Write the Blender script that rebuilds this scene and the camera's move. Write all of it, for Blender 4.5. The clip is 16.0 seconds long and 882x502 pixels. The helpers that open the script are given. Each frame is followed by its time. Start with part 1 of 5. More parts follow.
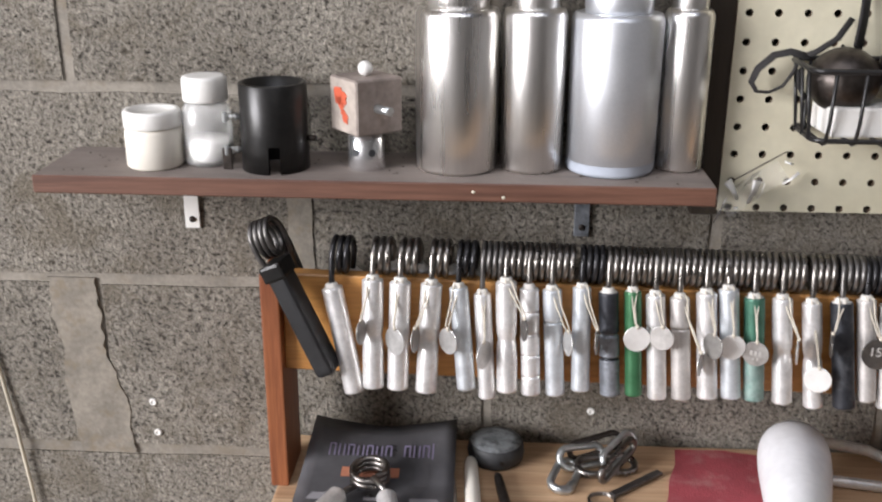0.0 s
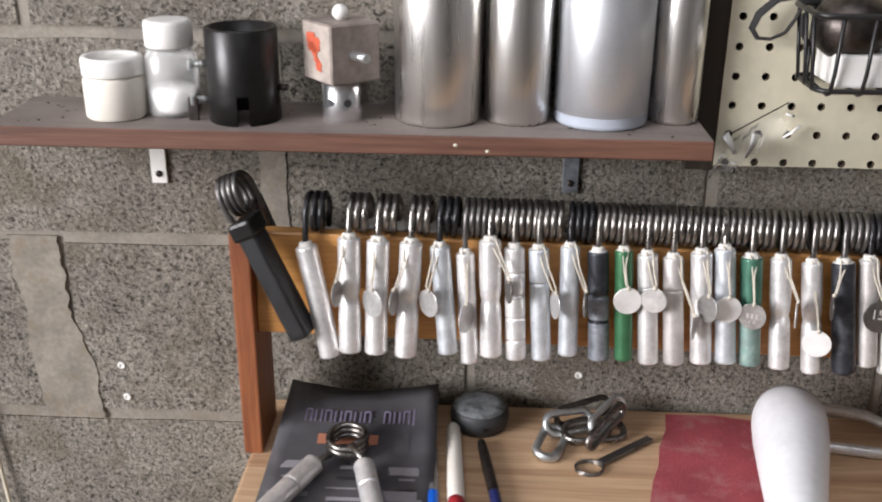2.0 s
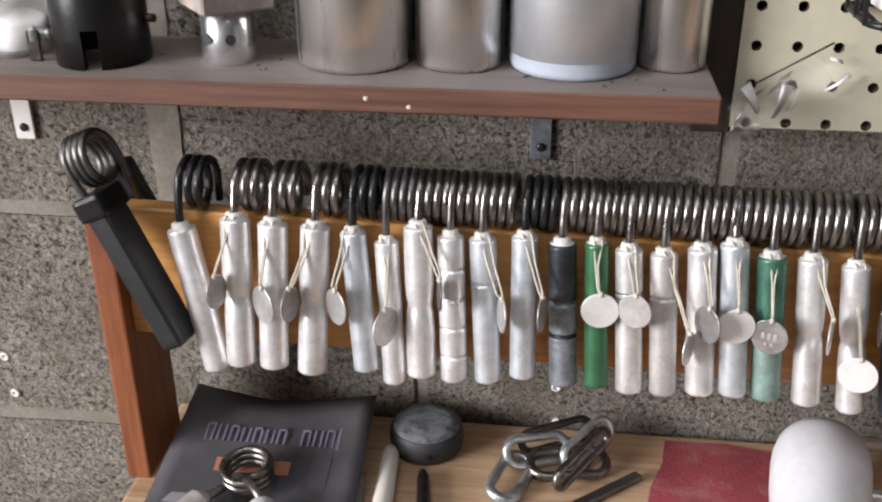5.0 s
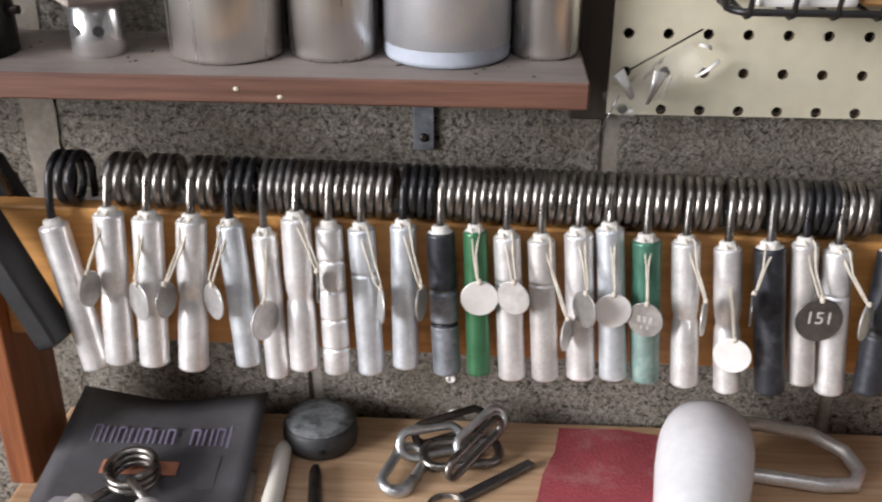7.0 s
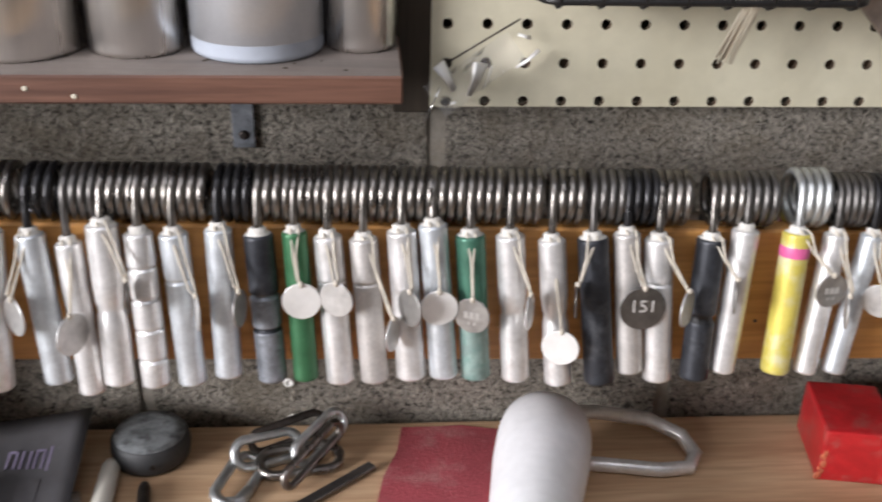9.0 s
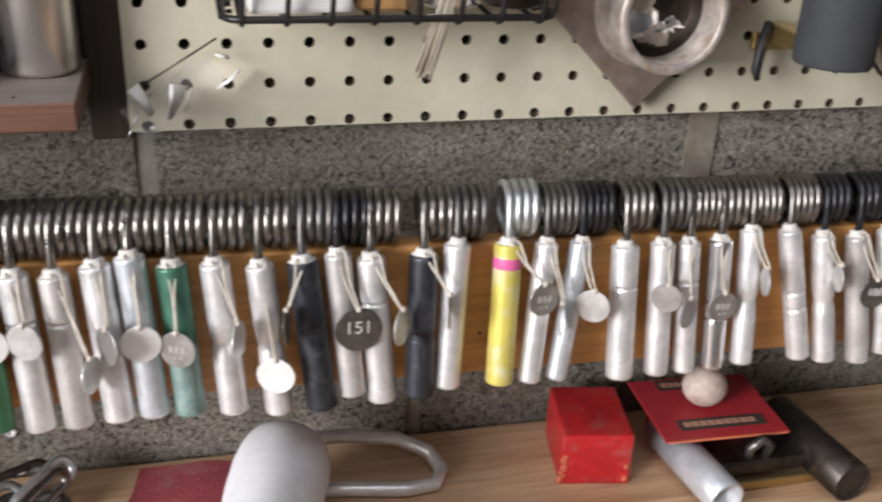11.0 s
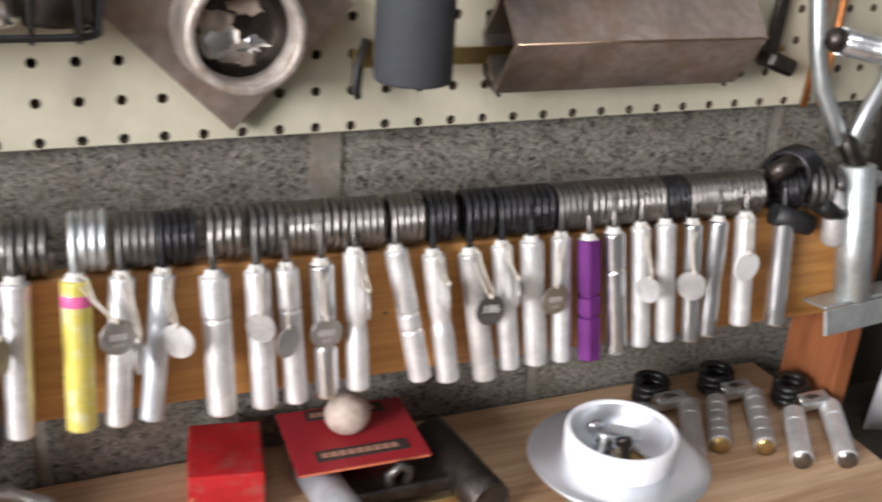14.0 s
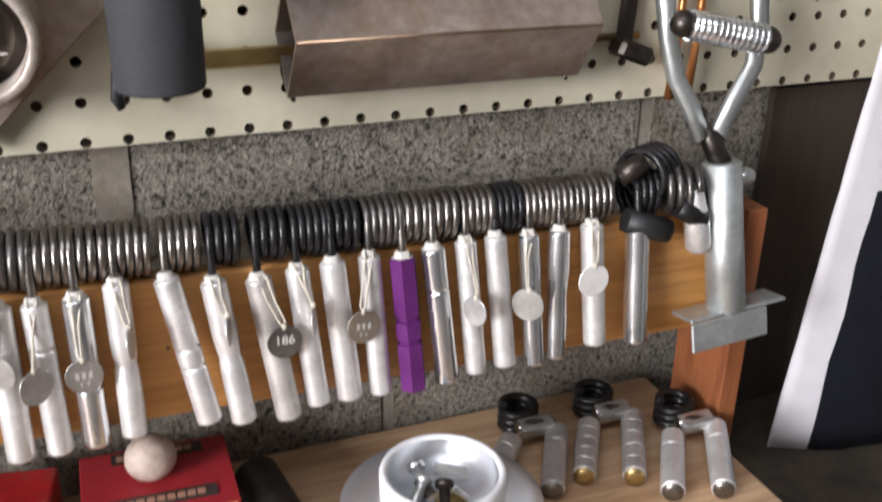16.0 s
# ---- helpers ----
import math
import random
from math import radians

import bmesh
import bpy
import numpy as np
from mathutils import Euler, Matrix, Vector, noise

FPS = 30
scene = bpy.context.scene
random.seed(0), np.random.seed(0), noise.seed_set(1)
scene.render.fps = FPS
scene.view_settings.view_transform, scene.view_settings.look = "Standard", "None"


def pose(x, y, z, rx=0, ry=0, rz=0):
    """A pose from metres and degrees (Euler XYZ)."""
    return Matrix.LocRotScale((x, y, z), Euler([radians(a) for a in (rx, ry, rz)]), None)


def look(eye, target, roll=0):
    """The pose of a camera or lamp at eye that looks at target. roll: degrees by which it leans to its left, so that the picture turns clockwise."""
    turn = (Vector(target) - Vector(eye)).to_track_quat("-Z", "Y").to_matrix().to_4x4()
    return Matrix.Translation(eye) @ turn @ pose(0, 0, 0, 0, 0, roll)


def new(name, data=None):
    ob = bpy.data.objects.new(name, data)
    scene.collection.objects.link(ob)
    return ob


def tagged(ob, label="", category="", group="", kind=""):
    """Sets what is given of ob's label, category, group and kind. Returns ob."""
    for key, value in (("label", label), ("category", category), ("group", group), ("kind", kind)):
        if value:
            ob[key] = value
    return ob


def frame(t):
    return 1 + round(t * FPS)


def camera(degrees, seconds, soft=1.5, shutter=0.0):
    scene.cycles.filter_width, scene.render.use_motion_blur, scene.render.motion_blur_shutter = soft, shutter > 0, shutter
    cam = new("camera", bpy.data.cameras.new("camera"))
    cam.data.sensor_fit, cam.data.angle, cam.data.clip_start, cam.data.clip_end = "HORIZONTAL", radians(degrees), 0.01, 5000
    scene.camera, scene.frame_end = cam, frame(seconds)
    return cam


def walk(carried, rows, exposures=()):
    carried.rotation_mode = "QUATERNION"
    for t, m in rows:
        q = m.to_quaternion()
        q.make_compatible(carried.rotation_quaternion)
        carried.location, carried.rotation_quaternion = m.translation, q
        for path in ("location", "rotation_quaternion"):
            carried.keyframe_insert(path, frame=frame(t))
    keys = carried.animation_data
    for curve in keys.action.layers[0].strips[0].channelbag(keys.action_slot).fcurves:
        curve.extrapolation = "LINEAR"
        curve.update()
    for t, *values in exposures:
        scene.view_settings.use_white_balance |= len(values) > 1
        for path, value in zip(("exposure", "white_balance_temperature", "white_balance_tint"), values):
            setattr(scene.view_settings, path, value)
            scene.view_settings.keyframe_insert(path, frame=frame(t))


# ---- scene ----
cam = camera(48.0, 16.0, soft=2.0, shutter=0.7)
PATH = [
    (0, (0.073, 0.046, 1.58), (-0.027, 1.923, 0.899), 0.3),
    (0.5, (0.065, 0.044, 1.577), (0.015, 1.914, 0.869), 0.7),
    (1, (0.067, 0.044, 1.579), (0.025, 1.91, 0.861), 0.8),
    (1.5, (0.057, 0.061, 1.57), (0.016, 1.921, 0.836), 0.9),
    (2, (0.078, 0.093, 1.564), (0.002, 1.94, 0.8), 0.6),
    (2.5, (0.167, 0.144, 1.561), (-0.056, 1.969, 0.774), 0.8),
    (3, (0.218, 0.177, 1.553), (-0.123, 1.979, 0.757), 0.2),
    (3.2, (0.212, 0.196, 1.55), (-0.159, 1.991, 0.749), -0.4),
    (5.3, (0.169, 0.31, 1.511), (-0.022, 2.09, 0.618), 0.1),
    (5.5, (0.174, 0.311, 1.508), (-0.006, 2.091, 0.614), 0.3),
    (6, (0.181, 0.306, 1.51), (0.031, 2.089, 0.616), 0.4),
    (6.5, (0.194, 0.304, 1.512), (0.066, 2.094, 0.627), 0.1),
    (7, (0.208, 0.307, 1.509), (0.115, 2.101, 0.628), 0.3),
    (7.5, (0.216, 0.316, 1.51), (0.163, 2.108, 0.623), 0.4),
    (8, (0.225, 0.321, 1.511), (0.223, 2.111, 0.62), 0.6),
    (8.2, (0.232, 0.321, 1.509), (0.241, 2.11, 0.614), 0.6),
    (10.3, (0.289, 0.339, 1.505), (0.664, 2.094, 0.622), 2.7),
    (10.5, (0.306, 0.33, 1.51), (0.679, 2.088, 0.632), 2.2),
    (11, (0.327, 0.332, 1.506), (0.787, 2.079, 0.648), 2.7),
    (11.5, (0.351, 0.331, 1.51), (0.853, 2.066, 0.652), 2.7),
    (12, (0.385, 0.329, 1.508), (0.934, 2.059, 0.668), 2.7),
    (12.5, (0.416, 0.326, 1.514), (1.011, 2.042, 0.676), 3.3),
    (13, (0.428, 0.316, 1.515), (1.045, 2.037, 0.704), 3.5),
    (13.5, (0.456, 0.306, 1.515), (1.118, 2.011, 0.707), 3.5),
    (14, (0.498, 0.307, 1.506), (1.234, 1.984, 0.703), 3.7),
    (14.5, (0.54, 0.324, 1.514), (1.349, 1.955, 0.686), 4.7),
    (15, (0.597, 0.315, 1.505), (1.37, 1.973, 0.698), 3.9),
    (15.5, (0.644, 0.307, 1.487), (1.353, 1.977, 0.647), 2.5),
    (16, (0.661, 0.323, 1.497), (1.359, 2.012, 0.683), 1.4),
]
walk(cam, [(t, look(eye, target, roll)) for t, eye, target, roll in PATH],
     exposures=[(0, 0.32), (12.0, 0.32), (14.5, 0.6), (16.0, 0.6)])

# ---- world, light, exposure ----
SUN_TURN, SUN_UP = radians(235), radians(38)
world = bpy.data.worlds.new("overcast_sky")
scene.world = world
world.use_nodes = True
wn = world.node_tree
sky = wn.nodes.new("ShaderNodeTexSky")
sky.sky_type, sky.sun_disc, sky.sun_elevation, sky.sun_rotation = "NISHITA", False, SUN_UP, SUN_TURN
wn.links.new(sky.outputs["Color"], wn.nodes["Background"].inputs["Color"])
wn.nodes["Background"].inputs["Strength"].default_value = 0.1


def area_lamp(name, eye, target, width, height, watts, colour):
    lamp = bpy.data.lights.new(name, "AREA")
    lamp.shape, lamp.size, lamp.size_y, lamp.energy, lamp.color = "RECTANGLE", width, height, watts, colour
    ob = new(name, lamp)
    ob.matrix_world = look(eye, target)
    return ob


# daylight from the assumed tall opening to the west; overhead fill lamp is added
area_lamp("west_daylight", (-3.3, -1.5, 2.3), (0.4, 0.9, 1.25), 1.75, 1.5, 236, (0.97, 0.955, 1.0))
area_lamp("roof_fill", (-0.1, -0.2, 3.18), (0.35, 0.75, 1.2), 1.9, 0.9, 12, (0.97, 0.955, 1.0))


# ---- materials ----
def shader(name):
    m = bpy.data.materials.new(name)
    m.use_nodes = True
    return m, m.node_tree, m.node_tree.nodes["Principled BSDF"]


def node(tree, kind, **inputs):
    n = tree.nodes.new(kind)
    for key, value in inputs.items():
        n.inputs[key.replace("_", " ")].default_value = value
    return n


def coords(tree, stretch=(1, 1, 1), jitter=True):
    """Object coordinates, shifted by the object's own random number, so that alike pieces differ."""
    tc = tree.nodes.new("ShaderNodeTexCoord")
    mp = tree.nodes.new("ShaderNodeMapping")
    mp.inputs["Scale"].default_value = stretch
    tree.links.new(tc.outputs["Object"], mp.inputs["Vector"])
    if jitter:
        oi = tree.nodes.new("ShaderNodeObjectInfo")
        mul = tree.nodes.new("ShaderNodeMath")
        mul.operation = "MULTIPLY"
        mul.inputs[1].default_value = 7.0
        tree.links.new(oi.outputs["Random"], mul.inputs[0])
        comb = tree.nodes.new("ShaderNodeCombineXYZ")
        for axis in "XYZ":
            tree.links.new(mul.outputs[0], comb.inputs[axis])
        tree.links.new(comb.outputs[0], mp.inputs["Location"])
    return mp.outputs["Vector"]


def ramp(tree, source, stops):
    r = tree.nodes.new("ShaderNodeValToRGB")
    while len(r.color_ramp.elements) < len(stops):
        r.color_ramp.elements.new(0.5)
    for el, (at, colour) in zip(r.color_ramp.elements, stops):
        el.position, el.color = at, (*colour, 1)
    tree.links.new(source, r.inputs["Fac"])
    return r.outputs["Color"]


def mix(tree, fac, a, b, blend="MIX"):
    n = tree.nodes.new("ShaderNodeMix")
    n.data_type, n.blend_type = "RGBA", blend
    for sock, value in ((n.inputs[0], fac), (n.inputs[6], a), (n.inputs[7], b)):
        if isinstance(value, (int, float)):
            sock.default_value = value
        elif isinstance(value, tuple):
            sock.default_value = (*value, 1)
        else:
            tree.links.new(value, sock)
    return n.outputs[2]


def noise_out(tree, vec, scale, detail=3.0, rough=0.55, distort=0.0):
    n = node(tree, "ShaderNodeTexNoise", Scale=scale, Detail=detail, Roughness=rough, Distortion=distort)
    tree.links.new(vec, n.inputs["Vector"])
    return n.outputs["Fac"]


def bump(tree, bsdf, height, strength, distance, before=None):
    b = node(tree, "ShaderNodeBump", Strength=strength, Distance=distance)
    tree.links.new(height, b.inputs["Height"])
    if before is not None:
        tree.links.new(before, b.inputs["Normal"])
    tree.links.new(b.outputs["Normal"], bsdf.inputs["Normal"])
    return b.outputs["Normal"]


def plain(name, colour, rough=0.5, metal=0.0, wear=0.15, grain=120.0, broad=14.0, relief=0.1, stretch=(1, 1, 1), dirt=None, dirt_amount=0.5, coat=0.0):
    """A surface with fine grain, broad blotches, worn gloss and slight relief."""
    m, tree, b = shader(name)
    v = coords(tree, stretch)
    fine, wide = noise_out(tree, v, grain, 4), noise_out(tree, v, broad, 3)
    lo = tuple(c * (1 - wear) for c in colour)
    hi = tuple(min(1.0, c * (1 + wear * 0.6)) for c in colour)
    c1 = ramp(tree, wide, [(0.3, lo), (0.7, hi)])
    c2 = mix(tree, wear, c1, ramp(tree, fine, [(0.35, (0.35, 0.35, 0.35)), (0.65, (1, 1, 1))]), "MULTIPLY")
    if dirt:
        patch = ramp(tree, noise_out(tree, v, broad * 1.7, 5, 0.65), [(0.5, (0, 0, 0)), (0.66, (dirt_amount,) * 3)])
        c2 = mix(tree, patch, c2, dirt)
    tree.links.new(c2, b.inputs["Base Color"])
    b.inputs["Metallic"].default_value = metal
    b.inputs["Coat Weight"].default_value = coat
    r = node(tree, "ShaderNodeMapRange", To_Min=max(0.03, rough - 0.12), To_Max=min(1.0, rough + 0.12))
    tree.links.new(wide, r.inputs["Value"])
    tree.links.new(r.outputs[0], b.inputs["Roughness"])
    if relief:
        bump(tree, b, fine, relief, 0.0012)
    return m


def block_surface():
    """Rough open-grained concrete block: pits, grit and dull stains."""
    m, tree, b = shader("concrete_block")
    v = coords(tree)
    pits = noise_out(tree, v, 235, 4, 0.66, 0.5)
    grit = noise_out(tree, v, 620, 2, 0.5)
    wide = noise_out(tree, v, 9, 4, 0.6)
    stain = noise_out(tree, v, 13, 6, 0.72, 0.8)
    base = ramp(tree, wide, [(0.25, (0.225, 0.205, 0.176)), (0.75, (0.37, 0.342, 0.298))])
    c = mix(tree, 1.0, base, ramp(tree, pits, [(0.35, (0.16, 0.152, 0.145)), (0.465, (0.82, 0.81, 0.79)), (0.7, (1.34, 1.32, 1.27))]), "MULTIPLY")
    c = mix(tree, 0.55, c, ramp(tree, grit, [(0.36, (0.3, 0.3, 0.3)), (0.6, (1.15, 1.15, 1.15))]), "MULTIPLY")
    c = mix(tree, ramp(tree, stain, [(0.5, (0, 0, 0)), (0.66, (0.62,) * 3)]), c, (0.135, 0.112, 0.08))
    tree.links.new(c, b.inputs["Base Color"])
    b.inputs["Roughness"].default_value = 0.95
    b.inputs["Specular IOR Level"].default_value = 0.2
    n1 = bump(tree, b, pits, 1.0, 0.004)
    bump(tree, b, grit, 0.5, 0.0015, n1)
    return m


def wood(name, light, dark, ring_scale=26.0, along="X", rough=0.55, knots=False, dust=0.0):
    m, tree, b = shader(name)
    axis = {"X": (0.06, 1, 1), "Y": (1, 0.06, 1), "Z": (1, 1, 0.06)}[along]
    v = coords(tree, axis)
    warp = noise_out(tree, v, ring_scale, 4, 0.55, 1.2)
    fibre = noise_out(tree, v, ring_scale * 14, 3, 0.6)
    c = ramp(tree, warp, [(0.32, dark), (0.5, light), (0.62, tuple((a + d) / 2 for a, d in zip(light, dark))), (0.75, light)])
    c = mix(tree, 0.35, c, ramp(tree, fibre, [(0.35, (0.5, 0.45, 0.4)), (0.6, (1.05, 1.05, 1.05))]), "MULTIPLY")
    if knots:
        vo = node(tree, "ShaderNodeTexVoronoi", Scale=5.5)
        tree.links.new(coords(tree, (1, 1.6, 1)), vo.inputs["Vector"])
        c = mix(tree, ramp(tree, vo.outputs["Distance"], [(0.03, (0.75,) * 3), (0.09, (0, 0, 0))]), c, tuple(k * 0.45 for k in dark))
    if dust:
        d = ramp(tree, noise_out(tree, coords(tree), 30, 5, 0.7), [(0.3, (dust,) * 3), (0.7, (dust * 0.55,) * 3)])
        c = mix(tree, d, c, (0.30, 0.275, 0.25))
    tree.links.new(c, b.inputs["Base Color"])
    b.inputs["Roughness"].default_value = rough
    bump(tree, b, fibre, 0.25, 0.0008)
    return m


def glassy(name, colour, rough, transmission=1.0, ior=1.4):
    m, tree, b = shader(name)
    b.inputs["Base Color"].default_value = (*colour, 1)
    b.inputs["Roughness"].default_value = rough
    b.inputs["Transmission Weight"].default_value = transmission
    b.inputs["IOR"].default_value = ior
    v = coords(tree)
    bump(tree, b, noise_out(tree, v, 45, 4, 0.6, 0.8), 0.25, 0.002)
    return m


BLOCK = block_surface()
MORTAR = plain("mortar", (0.285, 0.256, 0.215), 0.95, 0, 0.3, 260, 16, 0.5, dirt=(0.19, 0.15, 0.10), dirt_amount=0.55)
SMEAR = plain("smeared_mortar", (0.27, 0.24, 0.197), 0.95, 0, 0.3, 190, 34, 0.6, dirt=(0.20, 0.155, 0.10), dirt_amount=0.55)
CONCRETE = plain("concrete_floor", (0.15, 0.135, 0.118), 0.9, 0, 0.35, 60, 3, 0.3)
SHELL_GREY = plain("room_shell_grey", (0.27, 0.26, 0.25), 0.9, 0, 0.2, 60, 2, 0.2)
DARK_BROWN = wood("dark_brown_grain", (0.05, 0.036, 0.024), (0.028, 0.021, 0.014), 14, "Z", 0.8)
DIRTY_BOARD = plain("dirty_board", (0.055, 0.043, 0.028), 0.85, 0, 0.5, 90, 12, 0.3, dirt=(0.06, 0.045, 0.03), dirt_amount=0.8)
PINE = wood("varnished_pine", (0.55, 0.275, 0.085), (0.36, 0.155, 0.042), 20, "X", 0.42, True)
POST_WOOD = wood("stained_red_wood", (0.30, 0.105, 0.04), (0.17, 0.05, 0.02), 34, "Z", 0.5)
BENCH_WOOD = wood("bench_pine", (0.60, 0.41, 0.25), (0.37, 0.21, 0.11), 17, "X", 0.6, True)
SHELF_WOOD = wood("walnut_shelf", (0.155, 0.075, 0.05), (0.07, 0.03, 0.02), 30, "X", 0.5)
SHELF_TOP = wood("dusty_shelf_top", (0.15, 0.108, 0.09), (0.085, 0.06, 0.05), 30, "X", 0.8, False, 0.5)
PEG_PAINT = plain("cream_hardboard", (0.61, 0.57, 0.43), 0.55, 0, 0.1, 90, 5, 0.08, dirt=(0.45, 0.40, 0.27), dirt_amount=0.3)
PEG_CORE = plain("hardboard_core", (0.10, 0.065, 0.04), 0.9)
ALU = plain("worn_aluminium", (0.86, 0.845, 0.83), 0.36, 0.58, 0.14, 420, 60, 0.12, dirt=(0.55, 0.53, 0.50), dirt_amount=0.45)
ALU_COOL = plain("bluish_aluminium", (0.73, 0.77, 0.80), 0.36, 0.58, 0.16, 420, 60, 0.12, dirt=(0.50, 0.52, 0.54), dirt_amount=0.45)
ALU_GREY = plain("dull_grey_aluminium", (0.62, 0.59, 0.56), 0.42, 0.5, 0.2, 420, 50, 0.15)
ALU_SHINY = plain("polished_aluminium", (0.86, 0.87, 0.88), 0.2, 0.95, 0.08, 300, 30, 0.1)
COLLAR = plain("pale_string_collar", (0.75, 0.72, 0.66), 0.8, 0, 0.2, 600, 60, 0.5)
BLACK_ALU = plain("blackened_handle", (0.050, 0.053, 0.062), 0.4, 0.5, 0.4, 200, 30, 0.1, dirt=(0.15, 0.155, 0.165), dirt_amount=0.5)
GREY_WORN = plain("scuffed_grey_handle", (0.29, 0.31, 0.34), 0.5, 0.5, 0.35, 200, 60, 0.3, dirt=(0.09, 0.09, 0.10), dirt_amount=0.6)
GREEN = plain("green_anodised", (0.055, 0.175, 0.08), 0.35, 0.35, 0.15, 300, 60, 0.1)
DARK_GREEN = plain("dark_green_anodised", (0.07, 0.19, 0.13), 0.4, 0.4, 0.2, 300, 60, 0.1)
TEAL = plain("faded_teal", (0.27, 0.37, 0.335), 0.5, 0.35, 0.25, 260, 70, 0.2, dirt=(0.15, 0.28, 0.24), dirt_amount=0.7)
YELLOW = plain("yellow_anodised", (0.72, 0.61, 0.13), 0.4, 0.25, 0.12, 300, 26, 0.1, dirt=(0.70, 0.67, 0.44), dirt_amount=0.85)
PINK = plain("pink_band", (0.72, 0.13, 0.33), 0.5)
PURPLE = plain("purple_anodised", (0.16, 0.03, 0.19), 0.35, 0.4, 0.12, 300, 60, 0.15)
SPRING = plain("bright_spring_steel", (0.27, 0.25, 0.23), 0.3, 0.95, 0.25, 300, 80, 0.1)
SPRING_DULL = plain("dull_spring_steel", (0.17, 0.16, 0.152), 0.36, 0.85, 0.3, 300, 80, 0.15)
SPRING_BLACK = plain("black_spring_steel", (0.035, 0.034, 0.036), 0.3, 0.6, 0.3, 300, 80, 0.15)
ZINC = plain("zinc_plated_steel", (0.63, 0.65, 0.645), 0.36, 0.85, 0.2, 260, 40, 0.15)
GALV = plain("galvanised_pipe", (0.58, 0.61, 0.60), 0.42, 0.8, 0.2, 200, 36, 0.15)
STEEL_RAW = plain("raw_brown_steel", (0.36, 0.295, 0.25), 0.48, 0.6, 0.4, 110, 14, 0.2, (1, 1, 1), (0.27, 0.16, 0.09), 0.5)
STEEL_EDGE = plain("bright_steel_edge", (0.5, 0.36, 0.25), 0.35, 0.9, 0.3)
WELD_RING = plain("weathered_ring", (0.60, 0.54, 0.48), 0.45, 0.5, 0.35, 130, 50, 0.4, dirt=(0.32, 0.2, 0.12), dirt_amount=0.6)
BRUSHED = plain("brushed_steel", (0.87, 0.85, 0.82), 0.29, 1.0, 0.08, 500, 10, 0.08, (8, 8, 0.4))
PALE_TIN = plain("pale_anodised_tin", (0.76, 0.78, 0.81), 0.36, 0.85, 0.06, 400, 10, 0.06)
PALE_RIM = plain("pale_blue_rim", (0.56, 0.61, 0.69), 0.5, 0.3, 0.1)
BLACK_PIPE = plain("black_pipe", (0.022, 0.021, 0.02), 0.33, 0.4, 0.35, 160, 30, 0.15)
BLACK_RUBBER = plain("black_rubber", (0.016, 0.016, 0.017), 0.5, 0, 0.3, 260, 40, 0.2)
MATT_BLACK = plain("matt_black_foam", (0.036, 0.039, 0.044), 0.75, 0, 0.25, 300, 20, 0.2)
BLACK_WIRE = plain("black_coated_wire", (0.018, 0.017, 0.017), 0.38, 0.2, 0.2)
IRON = plain("dark_iron", (0.085, 0.072, 0.064), 0.38, 0.85, 0.4, 160, 40, 0.3)
WHITE_PLASTIC = plain("white_plastic", (0.80, 0.785, 0.745), 0.42, 0, 0.06, 120, 20, 0.04)
CREAM_PLASTIC = plain("cream_plastic", (0.80, 0.755, 0.665), 0.4, 0, 0.05, 120, 20, 0.04)
CUP_WHITE = plain("white_enamel", (0.86, 0.86, 0.87), 0.35, 0.0, 0.08, 120, 26, 0.05)
CLEAR = glassy("clear_plastic", (0.93, 0.93, 0.92), 0.2, 0.85)
FILM = glassy("clear_film", (0.97, 0.97, 0.97), 0.08, 0.9, 1.25)
FILM.node_tree.nodes["Principled BSDF"].inputs["Alpha"].default_value = 0.5
POWDER = plain("white_powder", (0.78, 0.77, 0.74), 0.9, 0, 0.1, 200, 60, 0.4)
CUBE_PAINT = plain("grimy_painted_cube", (0.33, 0.275, 0.245), 0.6, 0.25, 0.25, 160, 40, 0.25)
PALE_FACE = plain("pale_cube_face", (0.43, 0.37, 0.32), 0.6, 0, 0.2, 160, 40, 0.2)
RED_PAINT = plain("flaked_red_paint", (0.56, 0.105, 0.05), 0.6)
RED_BOX = plain("red_painted_metal", (0.50, 0.018, 0.022), 0.38, 0, 0.25, 150, 26, 0.15, dirt=(0.30, 0.12, 0.10), dirt_amount=0.5)
RED_WORN = plain("scraped_red_edge", (0.62, 0.16, 0.08), 0.6, 0, 0.3)
RED_CARD = plain("red_card", (0.37, 0.022, 0.03), 0.5, 0, 0.12, 120, 16, 0.05)
RED_CLOTH = plain("faded_red_grip_sheet", (0.36, 0.062, 0.075), 0.85, 0, 0.25, 420, 22, 0.6, dirt=(0.42, 0.20, 0.19), dirt_amount=0.5)
DARK_LABEL = plain("dark_label", (0.045, 0.03, 0.026), 0.6)
LABEL_INK = plain("tan_label_ink", (0.42, 0.22, 0.15), 0.6)
CARD_DARK = plain("dark_printed_card", (0.10, 0.097, 0.102), 0.33, 0, 0.3, 60, 14, 0.03)
CARD_GREY = plain("grey_print", (0.27, 0.26, 0.27), 0.45)
CARD_BLACK = plain("black_print", (0.03, 0.03, 0.032), 0.4)
CARD_PURPLE = plain("purple_grey_print", (0.22, 0.19, 0.28), 0.45)
CARD_ORANGE = plain("orange_print", (0.42, 0.17, 0.10), 0.45)
TAG_DISC = plain("tag_disc_metal", (0.66, 0.65, 0.63), 0.38, 0.7, 0.2, 260, 60, 0.2)
TAG_GLINT_WHITE = plain("white_tag_and_glint", (0.85, 0.84, 0.81), 0.4, 0.3, 0.08, 200, 60, 0.1)
